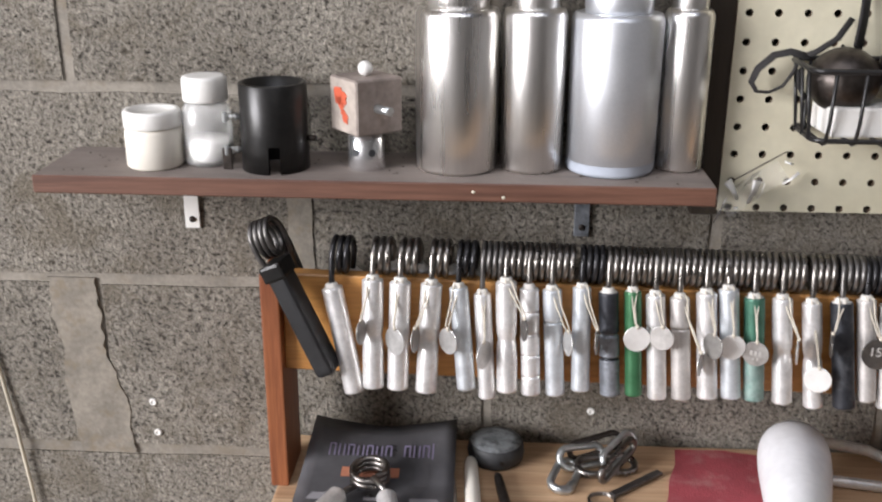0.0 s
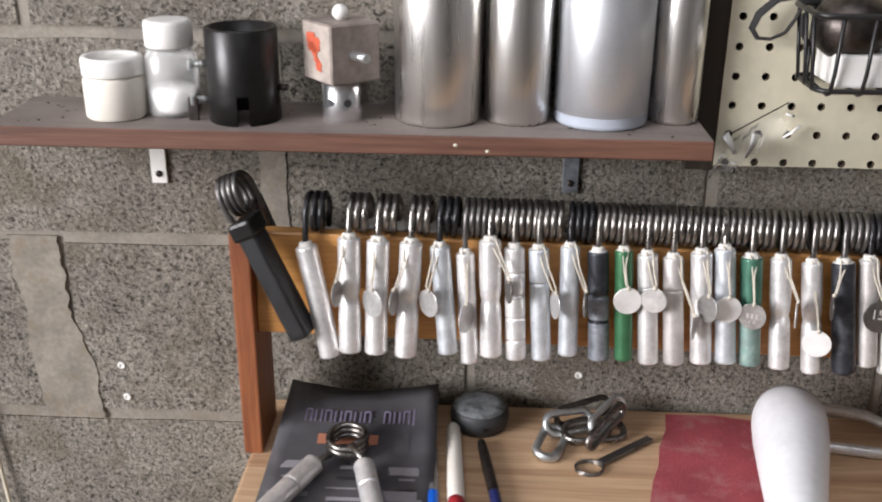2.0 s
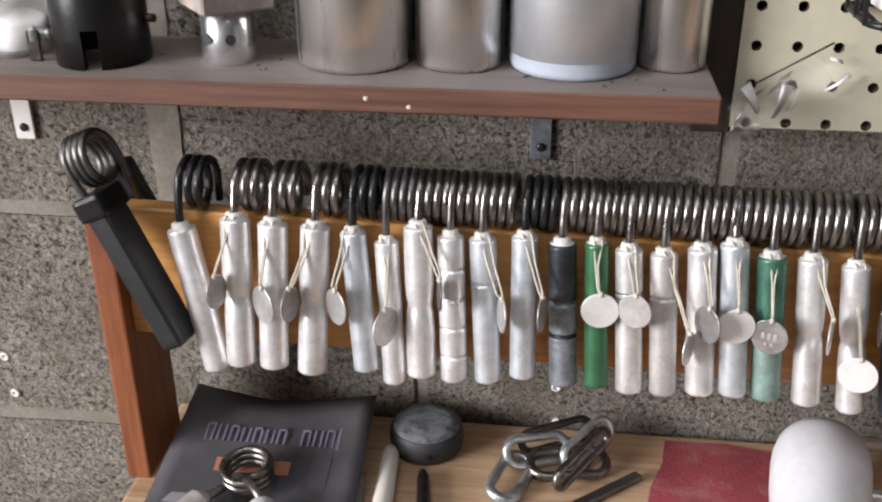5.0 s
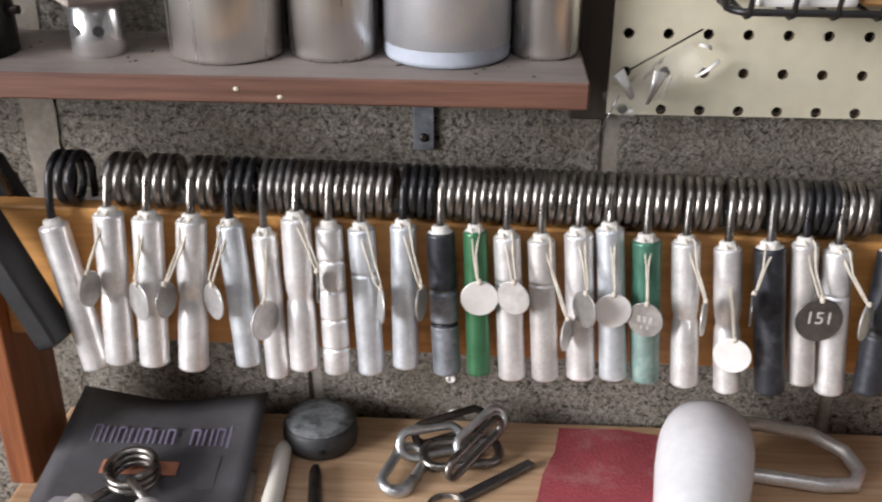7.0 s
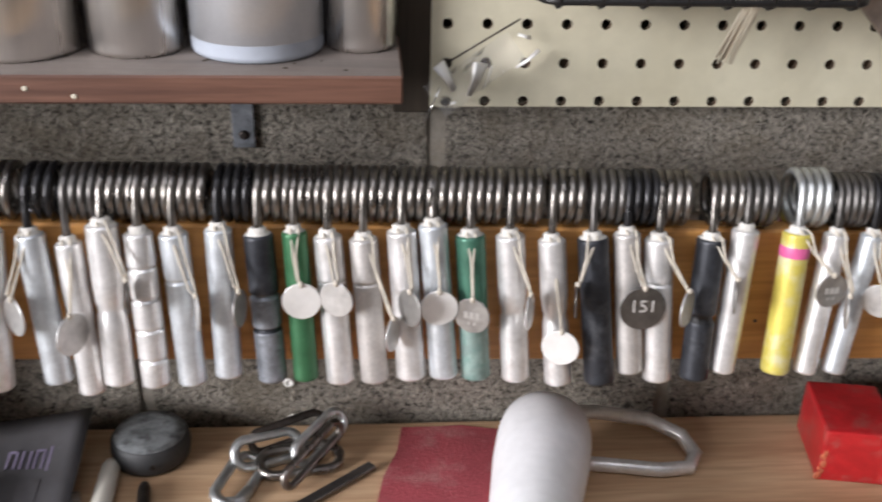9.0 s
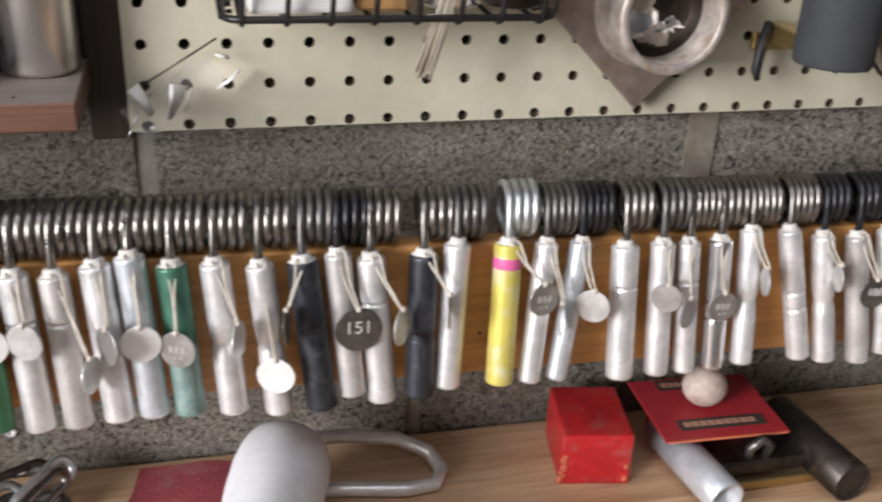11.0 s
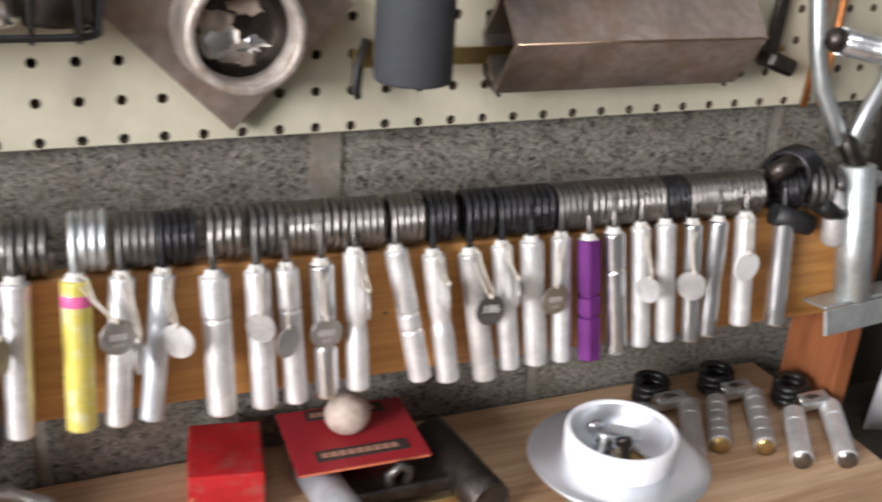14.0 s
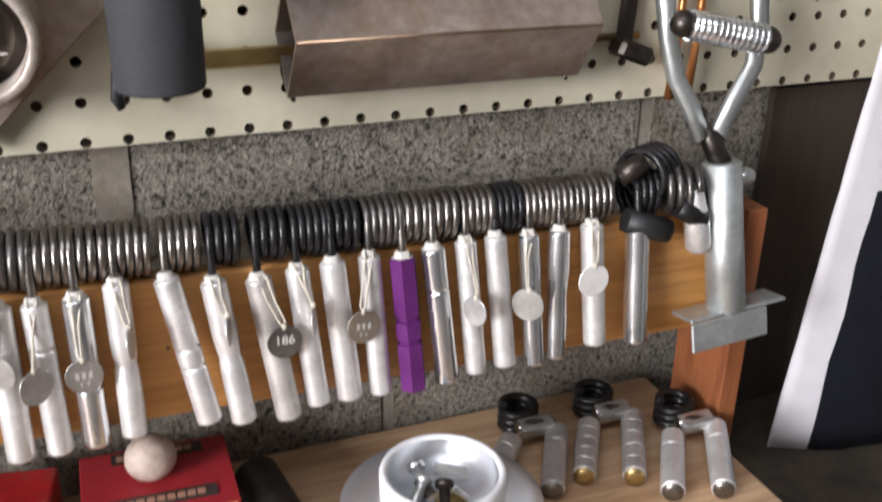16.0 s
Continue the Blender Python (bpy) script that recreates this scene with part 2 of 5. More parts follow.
TAG_DARK = plain("dark_tag_disc", (0.17, 0.16, 0.15), 0.35, 0.7, 0.3, 200, 60, 0.2)
STAMP = plain("stamped_marks", (0.72, 0.70, 0.67), 0.5, 0.3)
STAMP_FAINT = plain("faint_stamped_marks", (0.56, 0.54, 0.51), 0.45, 0.4)
STRING = plain("cotton_string", (0.66, 0.60, 0.50), 0.95, 0, 0.25, 900, 80, 0.6)
STONE = plain("speckled_stone", (0.58, 0.47, 0.40), 0.55, 0, 0.3, 190, 40, 0.2, dirt=(0.30, 0.17, 0.11), dirt_amount=0.5)
PUCK = plain("dark_slate_puck", (0.035, 0.036, 0.038), 0.55, 0, 0.3, 200, 30, 0.2)
CHALKY = plain("chalky_scuffs", (0.22, 0.235, 0.24), 0.8, 0, 0.5, 160, 60, 0.3, dirt=(0.05, 0.05, 0.052), dirt_amount=0.9)
BLUE_INK = plain("blue_plastic", (0.01, 0.14, 0.72), 0.3)
NAVY = plain("navy_plastic", (0.02, 0.025, 0.11), 0.3)
COPPER = plain("copper_rod", (0.62, 0.25, 0.09), 0.35, 0.85, 0.2)
BRASS = plain("brass_rod", (0.55, 0.40, 0.17), 0.3, 0.9, 0.2)
POUCH_WHITE = plain("white_pouch_foil", (0.64, 0.62, 0.64), 0.4, 0, 0.08, 60, 16, 0.06)
POUCH_BLACK = plain("black_pouch_foil", (0.012, 0.013, 0.018), 0.18, 0, 0.2, 60, 16, 0.06)
CABLE = plain("cream_cable", (0.60, 0.54, 0.42), 0.5)
STRAP = plain("black_webbing", (0.02, 0.018, 0.018), 0.8, 0, 0.3, 500, 40, 0.4)
FROST = plain("frosted_bristle", (0.62, 0.57, 0.45), 0.6)
SLAT = wood("yellow_slat", (0.50, 0.31, 0.13), (0.30, 0.15, 0.05), 30, "X", 0.5)


# ---- mesh builders ----
def box(bm, size, at=(0, 0, 0), turn=None, bevel=0.0, segs=1, slot=0):
    made = bmesh.ops.create_cube(bm, size=1.0)["verts"]
    m = Matrix.Translation(at) @ (turn or Matrix.Identity(4)) @ Matrix.Diagonal((*size, 1))
    bmesh.ops.transform(bm, matrix=m, verts=made)
    faces = list({f for v in made for f in v.link_faces})
    if bevel:
        edges = list({e for v in made for e in v.link_edges})
        faces = list(set(faces) | set(bmesh.ops.bevel(bm, geom=edges, offset=bevel, segments=segs, affect="EDGES", profile=0.6)["faces"]))
    for f in faces:
        if f.is_valid:
            f.material_index = slot
    return faces


def lathe(bm, profile, segs=20, m=None, slots=None, cap=True):
    """A turned body round z from (radius, z) pairs, bottom to top; slots: the material of each band."""
    m = m or Matrix.Identity(4)
    rings = []
    for r, z in profile:
        rings.append([bm.verts.new(m @ Vector((r * math.cos(2 * math.pi * k / segs), r * math.sin(2 * math.pi * k / segs), z))) for k in range(segs)])
    for i in range(len(rings) - 1):
        for k in range(segs):
            f = bm.faces.new((rings[i][k], rings[i][(k + 1) % segs], rings[i + 1][(k + 1) % segs], rings[i + 1][k]))
            f.smooth = True
            f.material_index = slots[i] if slots else 0
    if cap:
        bm.faces.new(rings[0][::-1]).material_index = slots[0] if slots else 0
        bm.faces.new(rings[-1]).material_index = slots[-1] if slots else 0
    return rings


def sweep(bm, points, radius, segs=8, closed=False, flat=1.0, slot=0):
    """A round (or flattened) rod along points. radius: one number, or one for each point."""
    pts = [Vector(p) for p in points]
    n = len(pts)
    side, rings = None, []
    for i, p in enumerate(pts):
        a = pts[(i - 1) % n] if closed or i else pts[0]
        b = pts[(i + 1) % n] if closed or i < n - 1 else pts[-1]
        way = (b - a).normalized()
        if side is None:
            side = way.orthogonal().normalized()
        side = (side - way * side.dot(way)).normalized()
        up = way.cross(side)
        r = radius[i] if isinstance(radius, (list, tuple)) else radius
        rings.append([bm.verts.new(p + r * (math.cos(2 * math.pi * k / segs) * side + flat * math.sin(2 * math.pi * k / segs) * up)) for k in range(segs)])
    for i in range(n if closed else n - 1):
        ra, rb = rings[i], rings[(i + 1) % n]
        for k in range(segs):
            f = bm.faces.new((ra[k], ra[(k + 1) % segs], rb[(k + 1) % segs], rb[k]))
            f.smooth, f.material_index = True, slot
    if not closed:
        bm.faces.new(rings[0][::-1]).material_index = slot
        bm.faces.new(rings[-1]).material_index = slot


def ball(bm, r, at=(0, 0, 0), squash=(1, 1, 1), u=20, v=12):
    made = bmesh.ops.create_uvsphere(bm, u_segments=u, v_segments=v, radius=r)["verts"]
    bmesh.ops.transform(bm, matrix=Matrix.Translation(at) @ Matrix.Diagonal((*squash, 1)), verts=made)
    for f in {f for w in made for f in w.link_faces}:
        f.smooth = True


def extrude_outline(bm, outline, y0, y1):
    """A flat plate in the xz plane, from y0 (front) to y1 (back)."""
    front = [bm.verts.new((x, y0, z)) for x, z in outline]
    back = [bm.verts.new((x, y1, z)) for x, z in outline]
    bm.faces.new(front)
    bm.faces.new(back[::-1])
    for k in range(len(outline)):
        j = (k + 1) % len(outline)
        bm.faces.new((front[k], back[k], back[j], front[j]))


def solid(name, bm, materials):
    me = bpy.data.meshes.new(name)
    bmesh.ops.recalc_face_normals(bm, faces=bm.faces[:])
    bm.to_mesh(me)
    bm.free()
    for m in materials if isinstance(materials, (list, tuple)) else (materials,):
        me.materials.append(m)
    return me


def part(name, bm, materials, parent, label="", at=None):
    ob = new(name, solid(name, bm, materials))
    ob.parent = parent
    if at is not None:
        ob.matrix_basis = at
    return tagged(ob, label)


def thing(name, at, label, category, group="", kind=""):
    ob = new(name)
    ob.empty_display_size = 0.02
    ob.matrix_basis = at if isinstance(at, Matrix) else Matrix.Translation(at)
    return tagged(ob, label, category, group, kind)


def whole(name, bm, materials, at, label, category, group="", kind=""):
    ob = new(name, solid(name, bm, materials))
    ob.matrix_basis = at if isinstance(at, Matrix) else Matrix.Translation(at)
    return tagged(ob, label, category, group, kind)


def lettering(name, text, size, depth, material, parent, at):
    """Stamped writing as a mesh, from the built-in font."""
    cu = bpy.data.curves.new(name, "FONT")
    cu.body, cu.size, cu.extrude, cu.align_x, cu.align_y = text, size, depth, "CENTER", "CENTER"
    tmp = bpy.data.objects.new(name, cu)
    me = bpy.data.meshes.new_from_object(tmp)
    bpy.data.objects.remove(tmp)
    me.materials.clear()
    me.materials.append(material)
    ob = new(name, me)
    ob.parent = parent
    ob.matrix_basis = at
    return ob

TAG_TAN = plain("tarnished_tag_disc", (0.36, 0.31, 0.25), 0.4, 0.7, 0.25, 260, 60, 0.2)
TAG_GREY = plain("grey_tag_disc", (0.40, 0.385, 0.365), 0.4, 0.7, 0.25, 260, 60, 0.2)

# ---- the setting ----
WALL_Y, BENCH_Z, SHELF_Z = 0.973, 1.035, 1.344


def slab(name, x0, x1, y0, y1, z0, z1, material, label, category):
    bm = bmesh.new()
    box(bm, (x1 - x0, y1 - y0, z1 - z0))
    return whole(name, bm, material, ((x0 + x1) / 2, (y0 + y1) / 2, (z0 + z1) / 2), label, category, kind="structure")


slab("floor", -3.5, 3.0, -2.5, 1.1, -0.1, 0.0, CONCRETE, "worn grey concrete garage floor", "floor")
# ceiling and outer walls are an unseen added shell that bounces the light
bm = bmesh.new()
for x0, x1, y0, y1 in ((-3.5, -1.3, -2.5, 1.1), (1.1, 3.0, -2.5, 1.1), (-1.3, 1.1, -2.5, -0.85), (-1.3, 1.1, 0.45, 1.1)):
    box(bm, (x1 - x0, y1 - y0, 0.1), ((x0 + x1) / 2, (y0 + y1) / 2, 0))
whole("ceiling", bm, SHELL_GREY, (0, 0, 3.25), "unseen ceiling added to close the room, with an opening", "ceiling", kind="structure")
slab("wall_east", 3.0, 3.1, -2.5, 1.1, 0.0, 3.2, SHELL_GREY, "unseen side wall added to close the room", "wall")
slab("wall_south", -3.5, 3.0, -2.6, -2.5, 0.0, 3.2, SHELL_GREY, "unseen back wall added to close the room", "wall")
# unseen west wall, added; its wide high opening is assumed, for the daylight
bm = bmesh.new()
for y0, y1, z0, z1 in ((-2.5, -2.4, 0, 3.2), (0.0, 1.1, 0, 3.2), (-2.4, 0.0, 0, 1.3), (-2.4, 0.0, 3.15, 3.2)):
    box(bm, (0.1, y1 - y0, z1 - z0), (0, (y0 + y1) / 2, (z0 + z1) / 2))
whole("wall_west", bm, SHELL_GREY, (-3.55, 0, 0), "unseen west wall added with an assumed wide daylight opening", "wall", kind="structure")

wall_north = slab("wall_north", -3.5, 3.0, WALL_Y + 0.0035, 1.1, 0.0, 3.2, MORTAR, "rough grey concrete block wall with pale mortar joints", "wall")


# ---- the shelf and what stands on it ----
def wall_shelf():
    sh = thing("wall_shelf", (-0.034, 0.9205, SHELF_Z - 0.0165), "dusty dark walnut board shelf on two small brackets", "shelf")
    bm = bmesh.new()
    box(bm, (0.598, 0.105, 0.0165), (0, 0, 0.00825), bevel=0.0012)
    for f in bm.faces:
        if f.normal.z > 0.9:
            f.material_index = 1
    part("board", bm, [SHELF_WOOD, SHELF_TOP], sh)
    for x, mat in ((-0.190, WHITE_PLASTIC), (0.195, GREY_WORN)):
        bm = bmesh.new()
        box(bm, (0.015, 0.0025, 0.064), (x, 0.0495, -0.032), bevel=0.0006)
        box(bm, (0.015, 0.07, 0.0025), (x, 0.0155, -0.00135), bevel=0.0006)
        br = part("bracket", bm, mat, sh, "small pale metal angle bracket")
        bm = bmesh.new()
        lathe(bm, [(0.0032, 0), (0.0032, 0.0012), (0.0018, 0.002)], 12, Matrix.Translation((x, 0.0482, -0.0545)) @ pose(0, 0, 0, 90))
        part("screw", bm, IRON, br)
    for x, z in ((0.091, 0.009), (0.117, 0.0045)):
        bm = bmesh.new()
        ball(bm, 0.0015, (x, -0.0526, z), (1.2, 0.5, 1.0), 8, 6)
        part("paint_fleck", bm, FROST, sh, "dried paint fleck")
    return sh


wall_shelf()
rng = random.Random(44)
bm = bmesh.new()
for k in range(46):
    ball(bm, rng.uniform(0.0005, 0.0014), (rng.uniform(-0.32, 0.25), rng.uniform(0.876, 0.965), SHELF_Z + 0.0004), (rng.uniform(0.7, 1.8), 1, 0.5), 6, 4)
tagged(new("crumbs", solid("crumbs", bm, DIRTY_BOARD)), "dark crumbs and dust scattered on the shelf", "crumbs", "", "stuff")


def jar(x, y):
    t = thing("jar", (x, y, SHELF_Z), "small cream plastic jar with a screw lid on the shelf", "jar")
    bm = bmesh.new()
    lathe(bm, [(0.0235, 0), (0.0255, 0.002), (0.0255, 0.032), (0.0245, 0.0345), (0.0235, 0.037)], 36)
    part("body", bm, CREAM_PLASTIC, t)
    bm = bmesh.new()
    lathe(bm, [(0.0252, 0.0365), (0.0256, 0.038), (0.0256, 0.0495), (0.0245, 0.0517), (0.0195, 0.052), (0.019, 0.0512), (0.004, 0.0512)], 40)
    part("lid", bm, WHITE_PLASTIC, t, "white screw lid")


jar(-0.2345, 0.9105)


def pill_bottle(x, y):
    t = thing("pill_bottle", (x, y, SHELF_Z), "clear plastic pill bottle with a white cap, half full of powder", "bottle")
    bm = bmesh.new()
    lathe(bm, [(0.019, 0), (0.0225, 0.003), (0.0225, 0.048), (0.019, 0.055), (0.017, 0.058), (0.0155, 0.058), (0.018, 0.054), (0.0213, 0.047), (0.0213, 0.004), (0.002, 0.002)], 32)
    ob = part("bottle", bm, CLEAR, t, "clear slightly frosted plastic")
    ob.visible_shadow = False
    bm = bmesh.new()
    lathe(bm, [(0.0195, 0.0045), (0.0208, 0.006), (0.0207, 0.021), (0.015, 0.0245), (0.006, 0.022), (0.001, 0.026)], 28)
    part("powder", bm, POWDER, t, "white powder filling")
    bm = bmesh.new()
    lathe(bm, [(0.0195, 0.0585), (0.0202, 0.06), (0.0202, 0.078), (0.0188, 0.0805), (0.016, 0.081)], 48)
    part("cap", bm, WHITE_PLASTIC, t, "ribbed white cap")


pill_bottle(-0.1875, 0.921)


def pipe_clamp(x, y):
    t = thing("pipe_sleeve", (x, y, SHELF_Z), "black steel pipe sleeve with a slot and clamping bolts", "pipe")
    bm = bmesh.new()
    segs, r, ri, h = 36, 0.0302, 0.0265, 0.078
    lathe(bm, [(ri, 0.0), (r, 0.0), (r, 0.019), (r, 0.025), (r, h - 0.001), (r - 0.001, h), (ri, h), (ri, 0.025), (ri, 0.019), (ri, 0.0)], segs, cap=False)
    cut = []
    for f in bm.faces:
        c = f.calc_center_median()
        if abs(math.degrees(math.atan2(c.y, c.x)) + 78) < 11 and c.z < 0.025:
            cut.append(f)
    bmesh.ops.delete(bm, geom=cut, context="FACES")
    part("sleeve", bm, BLACK_PIPE, t, "black sleeve with an open slot")
    for z in (0.017, 0.047):
        bm = bmesh.new()
        sweep(bm, [(-0.029, -0.004, z), (-0.044, -0.009, z)], 0.0027, 10)
        for d in (0.033, 0.0365, 0.040):
            sweep(bm, [(-d, -0.0045 - (d - 0.029) * 0.33, z), (-d - 0.0012, -0.005 - (d - 0.029) * 0.33, z)], 0.0034, 10)
        box(bm, (0.004, 0.009, 0.009), (-0.0425, -0.0085, z), pose(0, 0, 0, 0, 0, 18), 0.001)
        part("bolt", bm, ZINC, t, "zinc-plated bolt")
    bm = bmesh.new()
    sweep(bm, [(0.03, -0.002, 0.028), (0.038, -0.003, 0.028)], 0.0028, 8)
    part("bolt", bm, IRON, t)
    bm = bmesh.new()
    box(bm, (0.009, 0.003, 0.02), (-0.0415, -0.011, 0.010), bevel=0.001)
    part("lug", bm, IRON, t)


pipe_clamp(-0.1235, 0.911)


def cube_knob(x, y):
    t = thing("cube_grip", (x, y, SHELF_Z), "grimy steel cube with flaked red paint on a drilled round base", "grip tool")
    bm = bmesh.new()
    lathe(bm, [(0.0165, 0), (0.0172, 0.001), (0.0172, 0.034), (0.016, 0.0345)], 32)
    base = part("base", bm, ALU_SHINY, t, "polished drilled aluminium base")
    # holes are flat dark discs, the shade inside them put into the colour
    for a in (-118, -68):
        bm = bmesh.new()
        lathe(bm, [(0.0034, 0), (0.0034, 0.0006)], 14, pose(0.0172 * math.cos(radians(a)), 0.0172 * math.sin(radians(a)), 0.017, 90, 0, a + 90))
        part("hole", bm, PUCK, base, "dark disc for a drilled hole's shaded inside")
    turn = pose(0, 0, 0, 0, 0, -52)
    bm = bmesh.new()
    box(bm, (0.047, 0.047, 0.049), (0, 0, 0.059), turn, 0.0015)
    # the front-left face is paler than the others
    for f in bm.faces:
        if (turn.to_3x3() @ Vector((0, -1, 0))).dot(f.normal) > 0.9:
            f.material_index = 1
    cube = part("cube", bm, [CUBE_PAINT, PALE_FACE], t)
    rng = random.Random(4)
    face = turn @ Matrix.Translation((-0.002, -0.0237, 0.059))
    for k, (u, v, s) in enumerate(((-0.004, 0.010, 0.009), (0.003, 0.006, 0.007), (0.000, 0.002, 0.006), (0.006, -0.010, 0.006), (0.002, -0.006, 0.004), (-0.006, 0.004, 0.005))):
        bm = bmesh.new()
        ring = []
        for j in range(14):
            a = 2 * math.pi * j / 14
            rr = s * rng.uniform(0.55, 1.1)
            ring.append((u + rr * math.cos(a), v + rr * math.sin(a)))
        extrude_outline(bm, ring, -0.0006, 0.0004)
        part("paint_flake", bm, RED_PAINT, cube, "flaked red paint", face)
    bm = bmesh.new()
    sweep(bm, [(0.012, -0.02, 0.058), (0.0255, -0.033, 0.058)], 0.0038, 10)
    part("bolt", bm, ZINC, t)
    bm = bmesh.new()
    ball(bm, 0.0068, (0, 0, 0.0895))
    part("knob", bm, WHITE_PLASTIC, t, "small white ball")


cube_knob(-0.041, 0.917)


def canister(x, y, r, h, material, rim, label):
    t = thing("canister", (x, y, SHELF_Z), label, "canister", "row of metal canisters on the shelf")
    bm = bmesh.new()
    slots = [1 if rim else 0] * 3 + [0] * 6
    lathe(bm, [(r - 0.003, 0), (r - 0.0008, 0.0015), (r, 0.004), (r, 0.011), (r + 0.0003, 0.0115), (r + 0.0003, h - 0.006), (r - 0.002, h - 0.001), (r - 0.006, h), (r - 0.007, h - 0.001)], 56, slots=slots)
    part("body", bm, [material, PALE_RIM], t)
    bm = bmesh.new()
    lathe(bm, [(r * 0.72, h - 0.001), (r * 0.74, h + 0.001), (r * 0.74, h + 0.017), (r * 0.7, h + 0.02), (r * 0.3, h + 0.021)], 40)
    part("cap", bm, material, t)


canister(0.0400, 0.924, 0.0365, 0.143, BRUSHED, False, "tall brushed steel canister standing on the shelf")
canister(0.1075, 0.926, 0.0280, 0.143, BRUSHED, False, "slim brushed steel canister standing on the shelf")
canister(0.1790, 0.928, 0.0398, 0.140, PALE_TIN, True, "wide pale anodised canister with a bluish rim")
canister(0.2410, 0.934, 0.0215, 0.143, BRUSHED, False, "narrow shiny steel canister at the shelf end")


# ---- the rack with the hand grippers ----
BOARD_Y0, BOARD_Y1, BOARD_HIGH = 0.8785, 0.8945, 0.097


def board_top(x):
    """The rack's board sags a little towards its far end."""
    return 1.2525 - 0.0185 * (x + 0.1)


def rack():
    t = thing("gripper_rack", (0.52, 0.93, BENCH_Z), "wooden rack of a pine board between two red-stained posts", "rack")
    bm = bmesh.new()
    box(bm, (1.248, BOARD_Y1 - BOARD_Y0, BOARD_HIGH), (-0.0135, (BOARD_Y0 + BOARD_Y1) / 2 - 0.93, board_top(0.515) - BOARD_HIGH / 2 - BENCH_Z), pose(0, 0, 0, 0, 1.06), 0.0015)
    part("board", bm, PINE, t, "varnished pine board")
    for x, low in ((-0.6465, 0.0), (0.6200, -0.05)):
        bm = bmesh.new()
        high = board_top(0.52 + x) + 0.002 - BENCH_Z
        box(bm, (0.0175, 0.066, high - low), (x, -0.031, (high + low) / 2), bevel=0.0018, segs=2)
        part("post", bm, POST_WOOD, t, "red-stained plank post")
    # nail holes as thin dark discs; colour stands for the shade within
    for x, z in ((0.19, 0.155), (0.16, 0.2), (-0.02, 0.14)):
        bm = bmesh.new()
        lathe(bm, [(0.0013, 0), (0.0013, 0.0005)], 8, pose(x, BOARD_Y0 - 0.93, z, 90))
        part("nail_hole", bm, PUCK, t)
    return t


rack()


def handle_profile(style, r, h):
    """Turned handle from its foot (z = -h) to its top (z = 0): pairs of radius and height, and the band materials."""
    g, c = 0.0011, 0.0012
    pts = [(r - c, -h), (r, -h + c), (r, -h + c + 0.0012)]

    def groove(frac, depth=0.0012, w=0.0011):
        z = -h * frac
        pts.extend([(r, z - w - 0.0012), (r, z - w), (r - depth, z - w * 0.6), (r - depth, z + w * 0.6), (r, z + w), (r, z + w + 0.0012)])

    if style == "waist":
        pts.extend([(r, -h * 0.68), (r * 0.93, -h * 0.56), (r * 0.84, -h * 0.53), (r * 0.84, -h * 0.50), (r * 0.93, -h * 0.47), (r, -h * 0.36)])
    elif style == "rings":
        for frac in (0.82, 0.62, 0.42, 0.22):
            groove(frac)
    elif style == "band":
        groove(0.30)
    elif style == "two_bands":
        groove(0.60, 0.0016)
        groove(0.47, 0.0016)
    elif style == "two_notches":
        groove(0.62, 0.002, 0.002)
        groove(0.45, 0.002, 0.002)
    elif style == "dark_split":
        groove(0.63, 0.0016, 0.0016)
        groove(0.40, 0.0016, 0.0016)
    elif style == "green_split":
        groove(0.53, 0.0008)
    elif style == "belt":
        groove(0.55, 0.0016, 0.003)
    elif style == "yellow":
        groove(0.13, -0.0003, 0.0035)
    elif style == "belly":
        pts.extend([(r * 1.0, -h * 0.7), (r * 0.9, -h * 0.5), (r * 1.08, -h * 0.3)])
    pts.extend([(r, -c - 0.0012), (r, -c), (r - c, 0.0), (r * 0.62, 0.0), (r * 0.6, 0.003), (r * 0.46, 0.0042)])
    return pts


